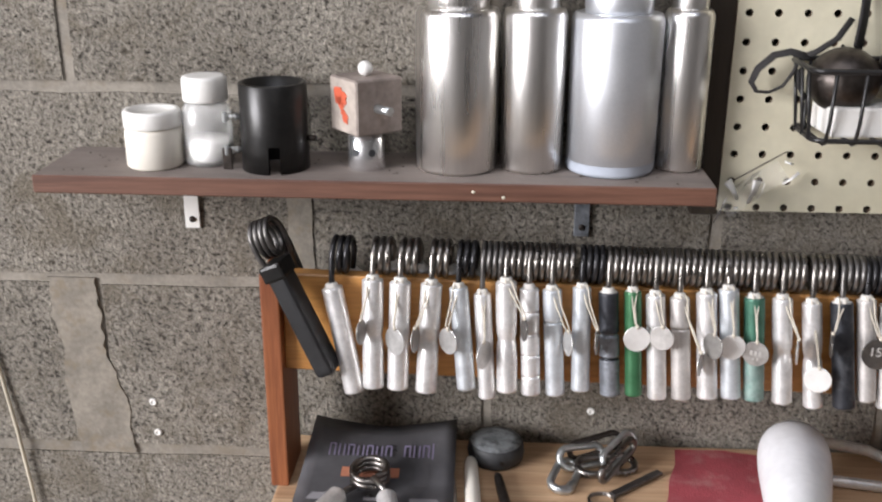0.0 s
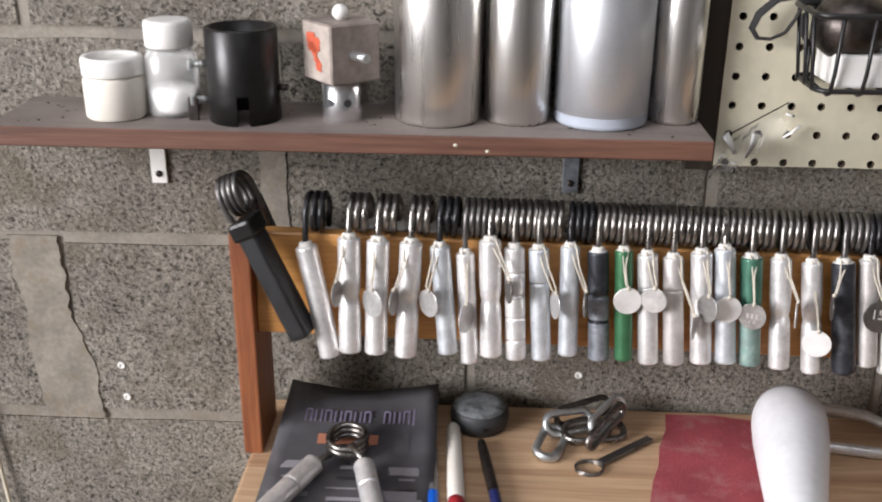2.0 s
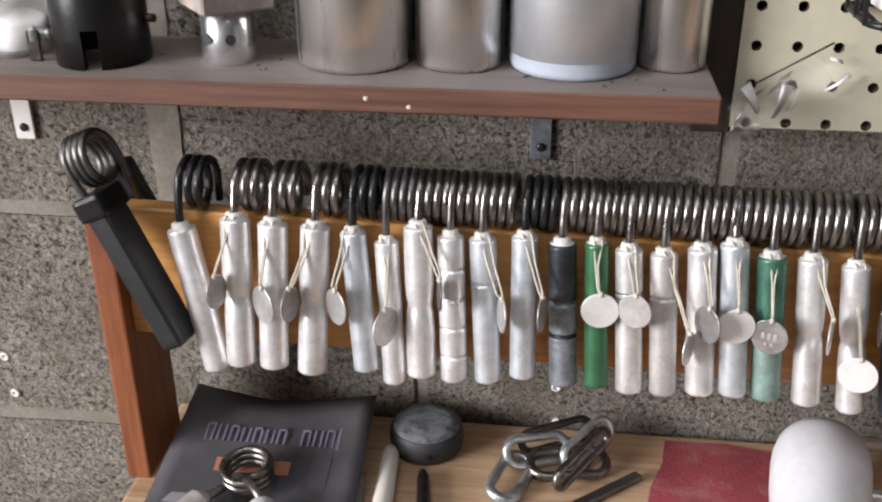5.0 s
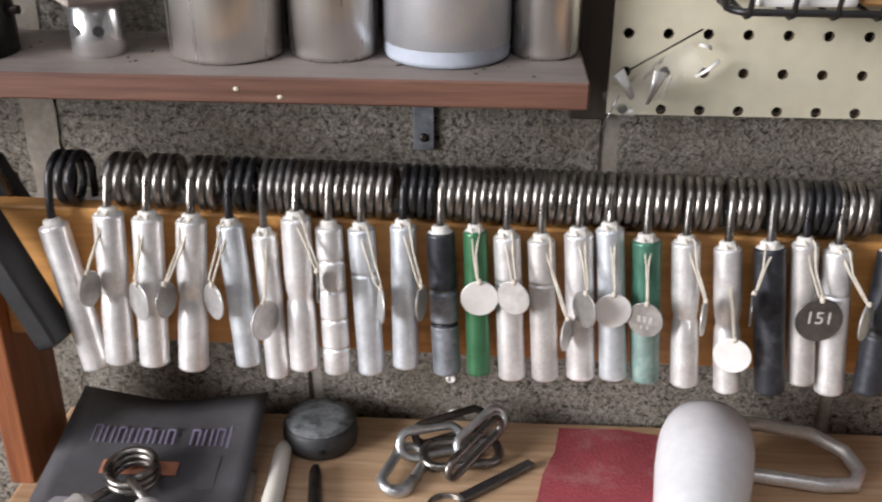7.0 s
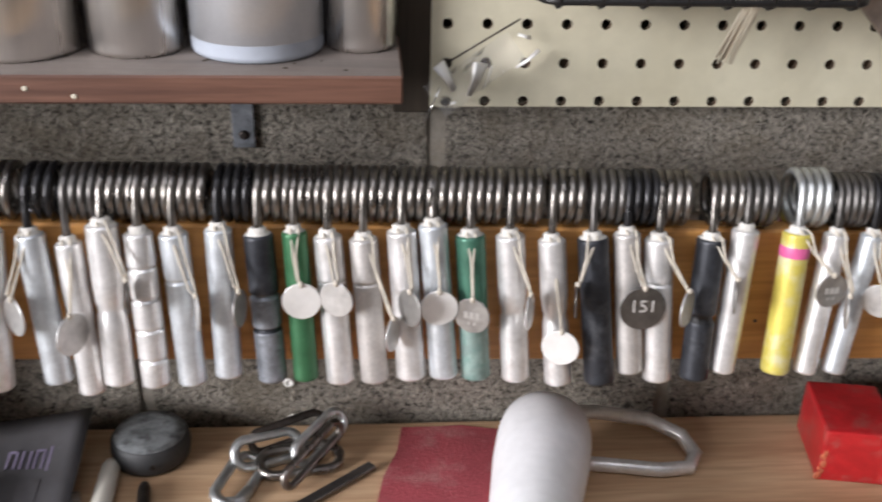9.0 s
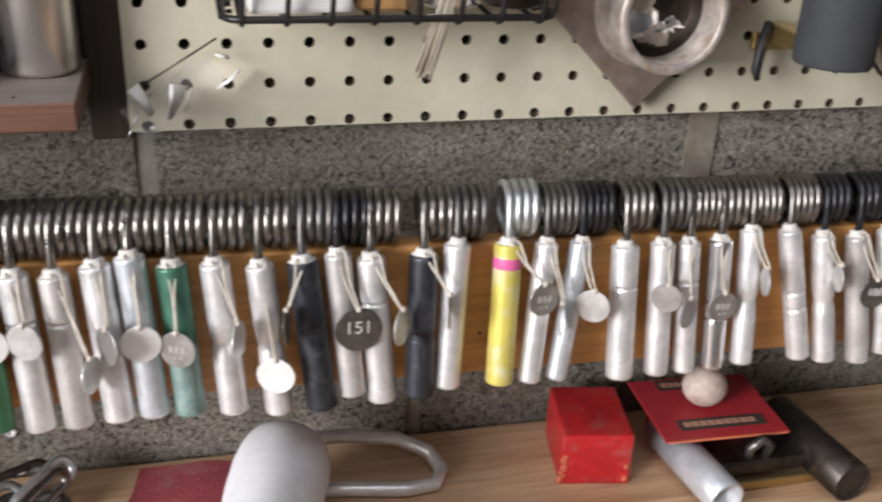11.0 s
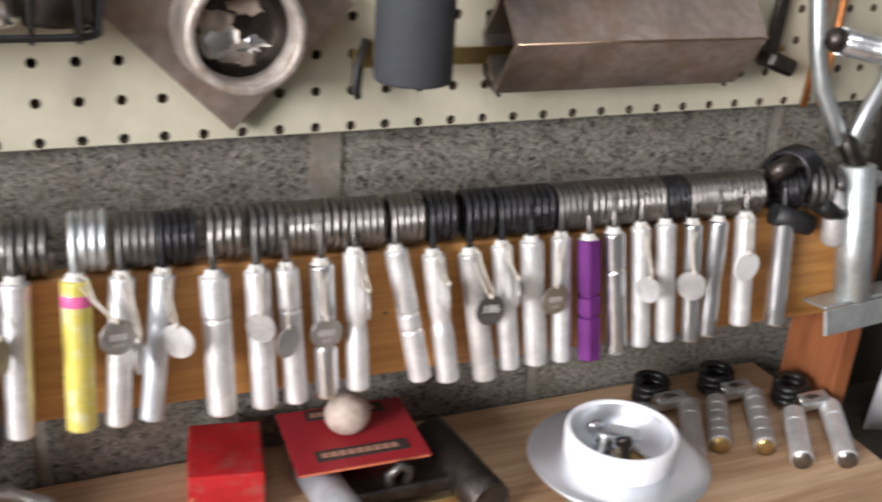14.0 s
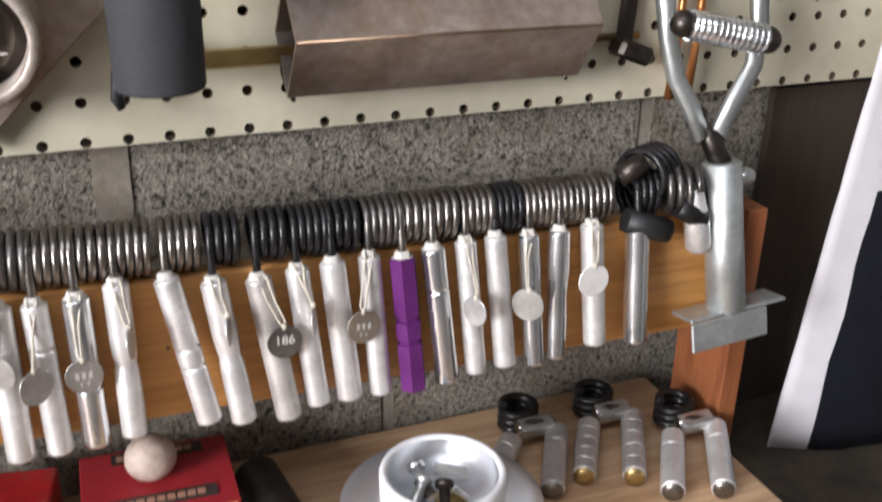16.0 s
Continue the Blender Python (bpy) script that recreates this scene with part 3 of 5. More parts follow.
def hang_gripper(x, z, xb, zb, r, style, material, steel, tag):
    """A hand gripper that straddles the rack's board: its coil on the top edge, one handle in front, one behind."""
    words = {GREEN: "green anodised", DARK_GREEN: "green", TEAL: "green and faded teal", YELLOW: "yellow", PURPLE: "purple anodised", BLACK_ALU: "scuffed black",
             GREY_WORN: "black and scuffed grey", ALU_COOL: "bluish aluminium", ALU_GREY: "dull grey aluminium", ALU_SHINY: "polished aluminium", ALU: "pale worn aluminium"}[material]
    shape = {"waist": "waisted", "rings": "many-ringed", "band": "ringed", "two_bands": "double-ringed", "two_notches": "notched", "belly": "bellied"}.get(style, "straight")
    coil_words = {SPRING: "bright steel", SPRING_DULL: "dull steel", SPRING_BLACK: "black", ZINC: "zinc"}[steel]
    hung = ", string tag" if tag else ""
    t = thing("hand_gripper", (x, BOARD_Y0, z), f"{shape} {words} gripper, {coil_words} coil{hung}", "hand gripper", "hand grippers hung over the rack board")
    rng = random.Random(round(x * 1000))
    wire = 0.0027 if r > 0.008 else 0.0025
    big = 0.0155 if style != "yellow" else 0.0168
    zc = board_top(x + 0.01) + big + wire - z
    yc = 0.0085
    y_front, y_back = -r - 0.0012, 0.016 + r + 0.002
    h = math.hypot(xb - x, zb - z)
    lean = math.degrees(math.atan2(xb - x, z - zb))
    two = {"dark_split": BLACK_ALU, "green_split": DARK_GREEN, "yellow": PINK, "belt": BLACK_RUBBER}.get(style)
    pts = handle_profile(style, r, h)
    slots = [0] * (len(pts) - 1)
    for i, (_, zz) in enumerate(pts[:-1]):
        mid = (zz + pts[i + 1][1]) / 2
        if zz >= -0.0001:
            slots[i] = 2
        elif style in ("dark_split", "green_split") and mid > -h * (0.40 if style == "dark_split" else 0.53):
            slots[i] = 1
        elif style == "yellow" and -h * 0.13 - 0.004 < zz and mid < -h * 0.13 + 0.004:
            slots[i] = 1
        elif style == "belt" and -h * 0.55 - 0.0035 < zz and mid < -h * 0.55 + 0.0035:
            slots[i] = 1
        elif style == "dark_split" and abs(mid + h * 0.63) < 0.0017:
            slots[i] = 1
    segs = 22 if style != "two_notches" else 6
    for y, spin, tilt in ((y_front, -lean, rng.uniform(-10.0, -8.0)), (y_back, rng.uniform(-3, 3), 6.0)):
        bm = bmesh.new()
        lathe(bm, pts, segs, slots=slots)
        if segs == 6:
            for f in bm.faces:
                f.smooth = False
        part("handle", bm, [material, two or material, COLLAR], t, "", pose(0 if y < 0 else 0.014, y, 0, tilt, spin) @ pose(0, 0, 0, 0, 0, rng.uniform(0, 60)))
    # one bent wire: up from the front handle, three turns and a half, down to the back handle
    turns = 2.5 if x < 0.06 else 3.5 if r > 0.0078 else 4.5
    pitch = wire * (2.35 if turns == 2.5 else 2.12 if turns == 3.5 else 1.95)
    path = [(0, y_front, -0.012), (0, y_front, zc * 0.35), (0, y_front * 0.5 + (yc - big) * 0.5, zc * 0.75)]
    steps = int(turns * 18)
    for k in range(steps + 1):
        a = math.pi - 2 * math.pi * turns * k / steps
        path.append((pitch * turns * k / steps, yc + big * math.cos(a), zc + big * math.sin(a)))
    xe = pitch * turns
    path += [((xe + 0.014) / 2, (yc + big + y_back) / 2, zc * 0.6), (0.014, y_back, zc * 0.2), (0.014, y_back, -0.012)]
    bm = bmesh.new()
    sweep(bm, path, wire, 9)
    part("spring", bm, steel, t, f"{coil_words} torsion spring")
    if tag:
        tx, tz, tr, turn, disc, text = tag
        u, v = tx - x, tz - z
        bm = bmesh.new()
        lathe(bm, [(tr - 0.0004, -0.0006), (tr, -0.0002), (tr, 0.0003), (tr - 0.0004, 0.0007)], 28, pose(0, 0, 0, 90))
        ty = y_front - r - 0.0035 - max(0.0, -v) * 0.16 - abs(math.sin(radians(turn))) * tr * 0.55
        tg = part("tag", bm, disc, t, "stamped round metal tag", pose(u, ty, v, -3, rng.uniform(-4, 4), turn))
        top = v + tr * 0.86
        for side in (-1, 1):
            bm = bmesh.new()
            wob = rng.uniform(-0.002, 0.002)
            sweep(bm, [(side * wire, y_front - wire * 0.5, 0.004), (side * wire + u * 0.15, y_front - r * 0.75, 0.002), (u * 0.45 + wob + side * 0.0012, y_front - r - 0.003, top * 0.4),
                       (u * 0.9 + side * 0.0009 + wob, ty + 0.001, top * 0.85), (u, ty, top)], 0.00075, 6)
            part("string", bm, STRING, t, "cotton string")
        bm = bmesh.new()
        ball(bm, 0.0017, (u, ty - 0.0006, top + 0.0015), (1, 1, 1.3), 8, 6)
        part("knot", bm, STRING, t)
        if text:
            lettering("stamped_number", text, 0.0118 if text == "151" else 0.0085, 0.0002, STAMP, tg, pose(0, -0.0009, 0.0012, 90))
        elif disc in (TAG_GREY, TAG_TAN) and abs(turn) < 30:
            for row in range(2):
                bm = bmesh.new()
                for k in range(3 - row):
                    box(bm, (0.0022 - row * 0.0008, 0.0003, 0.0042 - row * 0.0022), ((k - (2 - row) / 2) * 0.0037, -0.0009, 0.0005 - row * 0.0055), bevel=0.0001)
                part("stamped_mark", bm, STAMP_FAINT, tg)


hang_gripper(-0.0690, 1.2450, -0.0480, 1.1470, 0.0096, "plain", ALU, SPRING_BLACK, None)
hang_gripper(-0.0320, 1.2540, -0.0310, 1.1530, 0.0097, "waist", ALU, SPRING, (-0.0400, 1.2130, 0.0113, 76, TAG_GREY, ""))
hang_gripper(-0.0070, 1.2520, -0.0090, 1.1520, 0.0097, "plain", ALU, SPRING, (-0.0100, 1.2050, 0.0127, -43, TAG_DISC, ""))
hang_gripper(0.0210, 1.2510, 0.0170, 1.1500, 0.0097, "waist", ALU, SPRING, (0.0080, 1.2070, 0.0114, 75, TAG_GREY, ""))
hang_gripper(0.0450, 1.2480, 0.0540, 1.1530, 0.0086, "plain", ALU_COOL, SPRING_BLACK, (0.0370, 1.2050, 0.0120, -46, TAG_DISC, ""))
hang_gripper(0.0665, 1.2420, 0.0730, 1.1445, 0.0079, "plain", ALU, SPRING_DULL, (0.0690, 1.1930, 0.0130, 62, TAG_DISC, ""))
hang_gripper(0.0875, 1.2545, 0.0910, 1.1525, 0.0095, "waist", ALU, SPRING, (0.1040, 1.2190, 0.0105, -77, TAG_DARK, ""))
hang_gripper(0.1080, 1.2485, 0.1125, 1.1500, 0.0088, "rings", ALU, SPRING, None)
hang_gripper(0.1285, 1.2480, 0.1345, 1.1495, 0.0087, "band", ALU_COOL, SPRING, (0.1430, 1.2070, 0.0116, -74, TAG_DISC, ""))
hang_gripper(0.1550, 1.2505, 0.1570, 1.1545, 0.0083, "plain", ALU_COOL, SPRING_BLACK, (0.1680, 1.2090, 0.0116, 78, TAG_GREY, ""))
hang_gripper(0.1785, 1.2470, 0.1840, 1.1510, 0.0090, "dark_split", GREY_WORN, SPRING, None)
hang_gripper(0.2000, 1.2480, 0.2050, 1.1515, 0.0077, "plain", GREEN, SPRING, (0.2040, 1.2090, 0.0119, 0, TAG_GLINT_WHITE, ""))
hang_gripper(0.2200, 1.2455, 0.2265, 1.1490, 0.0087, "band", ALU, SPRING, (0.2250, 1.2120, 0.0112, -25, TAG_DISC, ""))
hang_gripper(0.2415, 1.2435, 0.2480, 1.1495, 0.0087, "band", ALU_GREY, SPRING, (0.2590, 1.1910, 0.0110, 67, TAG_DISC, ""))
hang_gripper(0.2645, 1.2485, 0.2710, 1.1515, 0.0091, "plain", ALU, SPRING, (0.2690, 1.2080, 0.0117, -57, TAG_GREY, ""))
hang_gripper(0.2835, 1.2525, 0.2915, 1.1530, 0.0088, "plain", ALU_COOL, SPRING, (0.2870, 1.2050, 0.0117, 0, TAG_GLINT_WHITE, ""))
hang_gripper(0.3065, 1.2455, 0.3120, 1.1510, 0.0092, "green_split", TEAL, SPRING, (0.3070, 1.2010, 0.0115, -25, TAG_GREY, ""))
hang_gripper(0.3310, 1.2450, 0.3380, 1.1485, 0.0089, "waist", ALU, SPRING, (0.3420, 1.2050, 0.0116, 70, TAG_DISC, ""))
hang_gripper(0.3570, 1.2415, 0.3655, 1.1455, 0.0086, "waist", ALU, SPRING, (0.3630, 1.1780, 0.0119, -20, TAG_GLINT_WHITE, ""))
hang_gripper(0.3823, 1.2430, 0.3920, 1.1467, 0.0097, "plain", BLACK_ALU, SPRING_DULL, (0.3700, 1.2120, 0.0110, 77, TAG_DARK, ""))
hang_gripper(0.4037, 1.2457, 0.4113, 1.1527, 0.0083, "plain", ALU_GREY, SPRING_BLACK, (0.4140, 1.2020, 0.0147, -0, TAG_DARK, "151"))
hang_gripper(0.4240, 1.2417, 0.4303, 1.1463, 0.0090, "band", ALU, SPRING, (0.4400, 1.2050, 0.0122, 54, TAG_DISC, ""))
hang_gripper(0.4575, 1.2415, 0.4535, 1.1475, 0.0092, "belt", BLACK_ALU, SPRING, (0.4690, 1.2130, 0.0113, 72, TAG_GREY, ""))
hang_gripper(0.4790, 1.2470, 0.4725, 1.1510, 0.0085, "plain", ALU, SPRING_DULL, None)
hang_gripper(0.5120, 1.2450, 0.5070, 1.1510, 0.0089, "yellow", YELLOW, ZINC, (0.5320, 1.2130, 0.0112, 12, TAG_GREY, ""))
hang_gripper(0.5380, 1.2430, 0.5280, 1.1490, 0.0076, "plain", ALU, SPRING_DULL, (0.5430, 1.2000, 0.011, 70, TAG_DISC, ""))
hang_gripper(0.5620, 1.2420, 0.5480, 1.1480, 0.0073, "plain", ALU_COOL, SPRING_BLACK, (0.5660, 1.2050, 0.0112, -35, TAG_DISC, ""))
hang_gripper(0.5920, 1.2380, 0.5920, 1.1460, 0.0091, "band", ALU, SPRING, None)
hang_gripper(0.6190, 1.2380, 0.6200, 1.1450, 0.0082, "plain", ALU, SPRING_DULL, (0.6170, 1.2070, 0.0100, -35, TAG_GREY, ""))
hang_gripper(0.6385, 1.2370, 0.6415, 1.1440, 0.0075, "band", ALU, SPRING, (0.6340, 1.1950, 0.0109, 34, TAG_GREY, ""))
hang_gripper(0.6610, 1.2375, 0.6625, 1.1445, 0.0082, "two_bands", ALU_SHINY, SPRING, (0.6600, 1.1960, 0.0107, -0, TAG_GREY, ""))
hang_gripper(0.6835, 1.2425, 0.6840, 1.1470, 0.0077, "waist", ALU, SPRING, (0.6870, 1.2140, 0.0100, 75, TAG_DISC, ""))
hang_gripper(0.7120, 1.2415, 0.7290, 1.1470, 0.0078, "two_bands", ALU, SPRING, None)
hang_gripper(0.7390, 1.2355, 0.7500, 1.1425, 0.0080, "waist", ALU, SPRING_BLACK, (0.7430, 1.2120, 0.0098, 74, TAG_DISC, ""))
hang_gripper(0.7660, 1.2335, 0.7785, 1.1390, 0.0082, "plain", ALU_GREY, SPRING_BLACK, (0.7770, 1.1960, 0.0111, -0, TAG_DARK, "186"))
hang_gripper(0.7905, 1.2360, 0.7985, 1.1435, 0.0075, "plain", ALU, SPRING_BLACK, (0.7950, 1.2090, 0.0104, 70, TAG_DISC, ""))
hang_gripper(0.8130, 1.2375, 0.8195, 1.1440, 0.0084, "plain", ALU, SPRING_BLACK, None)
hang_gripper(0.8375, 1.2375, 0.8405, 1.1430, 0.0073, "plain", ALU, SPRING_DULL, (0.8280, 1.1970, 0.0113, 5, TAG_TAN, ""))
hang_gripper(0.8595, 1.2340, 0.8630, 1.1420, 0.0090, "two_notches", PURPLE, SPRING, None)
hang_gripper(0.8805, 1.2370, 0.8880, 1.1420, 0.0083, "band", ALU_SHINY, SPRING, None)
hang_gripper(0.9040, 1.2385, 0.9095, 1.1445, 0.0073, "plain", ALU, SPRING, (0.9030, 1.1970, 0.0099, -64, TAG_DISC, ""))
hang_gripper(0.9255, 1.2390, 0.9310, 1.1460, 0.0077, "plain", ALU, SPRING_BLACK, None)
hang_gripper(0.9505, 1.2365, 0.9530, 1.1425, 0.0073, "plain", ALU_SHINY, SPRING, (0.9420, 1.1950, 0.0114, -44, TAG_GREY, ""))
hang_gripper(0.9740, 1.2365, 0.9705, 1.1435, 0.0075, "belly", ALU_SHINY, SPRING, None)
hang_gripper(0.9990, 1.2380, 1.0020, 1.1490, 0.0080, "plain", ALU, SPRING, (0.9940, 1.2030, 0.0118, -0, TAG_GLINT_WHITE, ""))
hang_gripper(1.0360, 1.2340, 1.0350, 1.1450, 0.0087, "plain", ALU_SHINY, SPRING_BLACK, None)


def black_gripper():
    """Rubber-handled gripper that leans over the end of the board, its coil above the post."""
    t = thing("hand_gripper", (-0.120, 0.860, 1.268), "black rubber-handled gripper with grey coil on the post", "hand gripper", "hand grippers hung over the rack board")
    bm = bmesh.new()
    path, lean = [], pose(-0.008, 0.016, 0.019, 0, -24, -12)
    for k in range(64):
        a = math.pi - 2 * math.pi * 3.5 * k / 63
        path.append(lean @ Vector((-0.008 + 0.019 * k / 63, 0.0135 * math.cos(a), 0.0165 * math.sin(a))))
    path = [(0.002, -0.002, -0.012), lean @ Vector((-0.008, -0.0135, -0.012))] + path + [lean @ Vector((0.011, 0.0135, -0.012)), (0.014, 0.036, -0.02)]
    sweep(bm, path, 0.0026, 9)
    part("spring", bm, SPRING_DULL, t, "grey steel spring")
    top, foot = Vector((0.006, -0.004, -0.004)), Vector((0.050, -0.012, -0.098))
    along = (foot - top).to_track_quat("Z", "Y").to_matrix().to_4x4()
    h = (foot - top).length
    bm = bmesh.new()
    box(bm, (0.025, 0.018, h), (0, 0, h / 2), None, 0.005, 3)
    part("handle", bm, BLACK_RUBBER, t, "moulded black rubber handle", Matrix.Translation(top) @ along)
    bm = bmesh.new()
    box(bm, (0.029, 0.022, 0.016), (0, 0, -0.002), None, 0.003, 2)
    part("shoulder", bm, BLACK_PIPE, t, "", Matrix.Translation(top) @ along)
    bm = bmesh.new()
    box(bm, (0.02, 0.016, h * 0.9), (0.012, 0.046, -0.036), pose(0, 0, 0, 8, -18), 0.004, 2)
    part("handle", bm, BLACK_RUBBER, t)


black_gripper()


# ---- the pegboard and what hangs on it ----
PEG_Y, PITCH, PEG_X, PEG_Z = 0.953, 0.0256, 0.3217, 1.3022


def pegboard():
    """Hardboard sheet with a real hole at every inch."""
    cols, rows, r, n = range(-1, 44), range(0, 13), 0.0035, 12
    bm = bmesh.new()
    y0, y1 = PEG_Y, PEG_Y + 0.0048
    cache = {}

    def vert(x, y, z):
        key = (round(x, 5), round(y, 5), round(z, 5))
        if key not in cache:
            cache[key] = bm.verts.new((x, y, z))
        return cache[key]

    half = PITCH / 2
    for row in rows:
        for col in cols:
            cx, cz = PEG_X + PITCH * col, PEG_Z + PITCH * row
            lo = 0.00385 if row == 0 else half
            left = 0.0105 if col == -1 else half
            hole, edge = [], []
            for k in range(n):
                a = 2 * math.pi * (k + 0.5) / n
                c, s = math.cos(a), math.sin(a)
                hole.append((cx + r * c, cz + r * s))
                f = min((half if c > 0 else left) / abs(c) if abs(c) > 1e-6 else 9, (half if s > 0 else lo) / abs(s) if abs(s) > 1e-6 else 9)
                edge.append((cx + f * c, cz + f * s))
            for k in range(n):
                j = (k + 1) % n
                ring = [edge[k], edge[j]]
                dx, dz = edge[k][0] - edge[j][0], edge[k][1] - edge[j][1]
                if abs(dx) > 1e-6 and abs(dz) > 1e-6:
                    xs = max(edge[k][0], edge[j][0]) if edge[k][0] + edge[j][0] > 2 * cx else min(edge[k][0], edge[j][0])
                    zs = max(edge[k][1], edge[j][1]) if edge[k][1] + edge[j][1] > 2 * cz else min(edge[k][1], edge[j][1])
                    ring = [edge[k], (xs, zs), edge[j]]
                loop = [hole[k]] + ring + [hole[j]]
                bm.faces.new([vert(x, y0, z) for x, z in loop])
                f = bm.faces.new([vert(hole[k][0], y0, hole[k][1]), vert(hole[j][0], y0, hole[j][1]), vert(hole[j][0], y1, hole[j][1]), vert(hole[k][0], y1, hole[k][1])])
                f.material_index = 1
                bm.faces.new([vert(x, y1, z) for x, z in reversed(loop)]).material_index = 1
    x0, x1, z0, z1 = PEG_X - PITCH - 0.0105, PEG_X + 43.5 * PITCH, PEG_Z - 0.00385, PEG_Z + 12.5 * PITCH
    for (xa, za), (xb, zb) in (((x0, z0), (x1, z0)), ((x1, z0), (x1, z1)), ((x1, z1), (x0, z1)), ((x0, z1), (x0, z0))):
        f = bm.faces.new([bm.verts.new(p) for p in ((xa, y0, za), (xb, y0, zb), (xb, y1, zb), (xa, y1, za))])
        f.material_index = 1
    ob = whole("pegboard", bm, [PEG_PAINT, PEG_CORE], (0, 0, 0), "cream painted pegboard with rows of round holes", "pegboard")
    for z in (1.33, 1.57):
        bm = bmesh.new()
        box(bm, (1.1, 0.0095, 0.03), (0.86, PEG_Y + 0.0098, z))
        part("batten", bm, PEG_CORE, ob, "hidden wooden batten")
    return ob


pegboard()


def wire_basket():
    """Black wire basket on the pegboard; its things are apart from it."""
    x0, x1, y0, y1, z0, z1 = 0.336, 0.545, 0.876, 0.95, 1.383, 1.443
    t = thing("wire_basket", (0, 0, 0), "black coated wire basket hooked on the pegboard", "basket")

    def rim(z, inset, r):
        pts = []
        a0, a1, b0, b1 = x0 + inset, x1 - inset, y0 + inset, y1 - inset * 0.2
        c = 0.012
        for cx, cy, s in ((a1 - c, b1 - c, 0), (a0 + c, b1 - c, 90), (a0 + c, b0 + c, 180), (a1 - c, b0 + c, 270)):
            for k in range(6):
                a = radians(s + 18 * k)
                pts.append((cx + c * math.cos(a), cy + c * math.sin(a), z))
        bm = bmesh.new()
        sweep(bm, pts, r, 8, closed=True)
        part("rim", bm, BLACK_WIRE, t)

    rim(z1, 0.0, 0.0024)
    rim(z0, 0.008, 0.0022)
    for k in range(8):
        x = x0 + 0.018 + k * (x1 - x0 - 0.036) / 7
        bm = bmesh.new()
        sweep(bm, [(x, y0, z1 + 0.001), (x + 0.0005, y0 + 0.004, z0 + 0.015), (x, y0 + 0.008, z0 - 0.002), (x, y0 + 0.014, z0 - 0.004), (x, y1 - 0.008, z0 - 0.003), (x, y1 - 0.002, z0 + 0.006), (x, y1, z1)], 0.0017, 7)
        part("wire", bm, BLACK_WIRE, t)
    for side, x in ((1, x0), (-1, x1)):
        for k in range(3):
            y = y0 + 0.018 + k * 0.02
            bm = bmesh.new()
            sweep(bm, [(x, y, z1), (x + side * 0.007, y, z0 - 0.001), (x + side * 0.014, y, z0 - 0.0015)], 0.0016, 7)
            part("wire", bm, BLACK_WIRE, t)
    for x in (x0 + 0.045, x1 - 0.05):
        bm = bmesh.new()
        sweep(bm, [(x, y1 - 0.001, z1), (x, PEG_Y - 0.003, z1 + 0.008), (x, PEG_Y + 0.003, z1 + 0.012)], 0.0018, 7)
        part("hook", bm, BLACK_WIRE, t)


wire_basket()
for x, z, y, r in ((0.372, 1.430, 0.913, 0.0305), (0.430, 1.440, 0.915, 0.029)):
    bm = bmesh.new()
    ball(bm, r, (0, 0, 0), (1, 0.95, 0.92), 28, 18)
    whole("iron_ball", bm, IRON, (x, y, z), "dark scuffed iron grip ball in the wire basket", "grip ball", "iron balls in the basket")
bm = bmesh.new()
box(bm, (0.058, 0.05, 0.026), (0, 0, 0.013), pose(0, 0, 0, 0, 0, 4), 0.0025, 2)
whole("white_box", bm, WHITE_PLASTIC, (0.386, 0.913, 1.3852), "small white plastic box in the wire basket", "box")
bm = bmesh.new()
box(bm, (0.03, 0.045, 0.03), (0, 0, 0.015), pose(0, 0, 0, 0, 0, -6), 0.002)
whole("wooden_block", bm, SLAT, (0.436, 0.915, 1.3852), "small yellow wooden block in the wire basket", "block")
bm = bmesh.new()
lathe(bm, [(0.018, 0), (0.02, 0.002), (0.02, 0.05), (0.0185, 0.052), (0.012, 0.0525)], 26)
whole("steel_can", bm, ALU_SHINY, (0.478, 0.915, 1.3852), "small shiny steel cylinder in the wire basket", "cylinder")
bm = bmesh.new()
lathe(bm, [(0.017, 0), (0.0195, 0.003), (0.0195, 0.034), (0.012, 0.045), (0.011, 0.052), (0.008, 0.053)], 24)
whole("dark_can", bm, IRON, (0.518, 0.913, 1.3852), "dark metal part in the wire basket", "metal part")


def strap():
    """Black webbing strap: a loop at the basket's end and a band that goes up over the iron ball."""
    t = thing("webbing_strap", (0, 0, 0), "black webbing strap looped at the end of the wire basket", "strap")
    bm = bmesh.new()
    pts = [(0.345, 0.925, 1.447), (0.330, 0.930, 1.451), (0.316, 0.930, 1.448), (0.303, 0.930, 1.436), (0.2985, 0.930, 1.424), (0.304, 0.930, 1.416), (0.315, 0.930, 1.4155), (0.326, 0.930, 1.421), (0.333, 0.930, 1.432), (0.337, 0.928, 1.444)]
    sweep(bm, pts, 0.0042, 8, flat=0.35)
    part("loop", bm, STRAP, t)
    bm = bmesh.new()
    sweep(bm, [(0.337, 0.928, 1.446), (0.350, 0.925, 1.452), (0.368, 0.93, 1.463), (0.383, 0.945, 1.478)], 0.003, 8, flat=0.4)
    sweep(bm, [(0.386, 0.930, 1.455), (0.390, 0.937, 1.475), (0.395, 0.95, 1.52)], 0.0085, 8, flat=0.25)
    part("band", bm, STRAP, t)
    bm = bmesh.new()
    sweep(bm, [(0.337, 0.925, 1.436), (0.339, 0.925, 1.421), (0.345, 0.922, 1.412)], 0.003, 8, flat=0.5)
    part("tail", bm, STRAP, t)


strap()


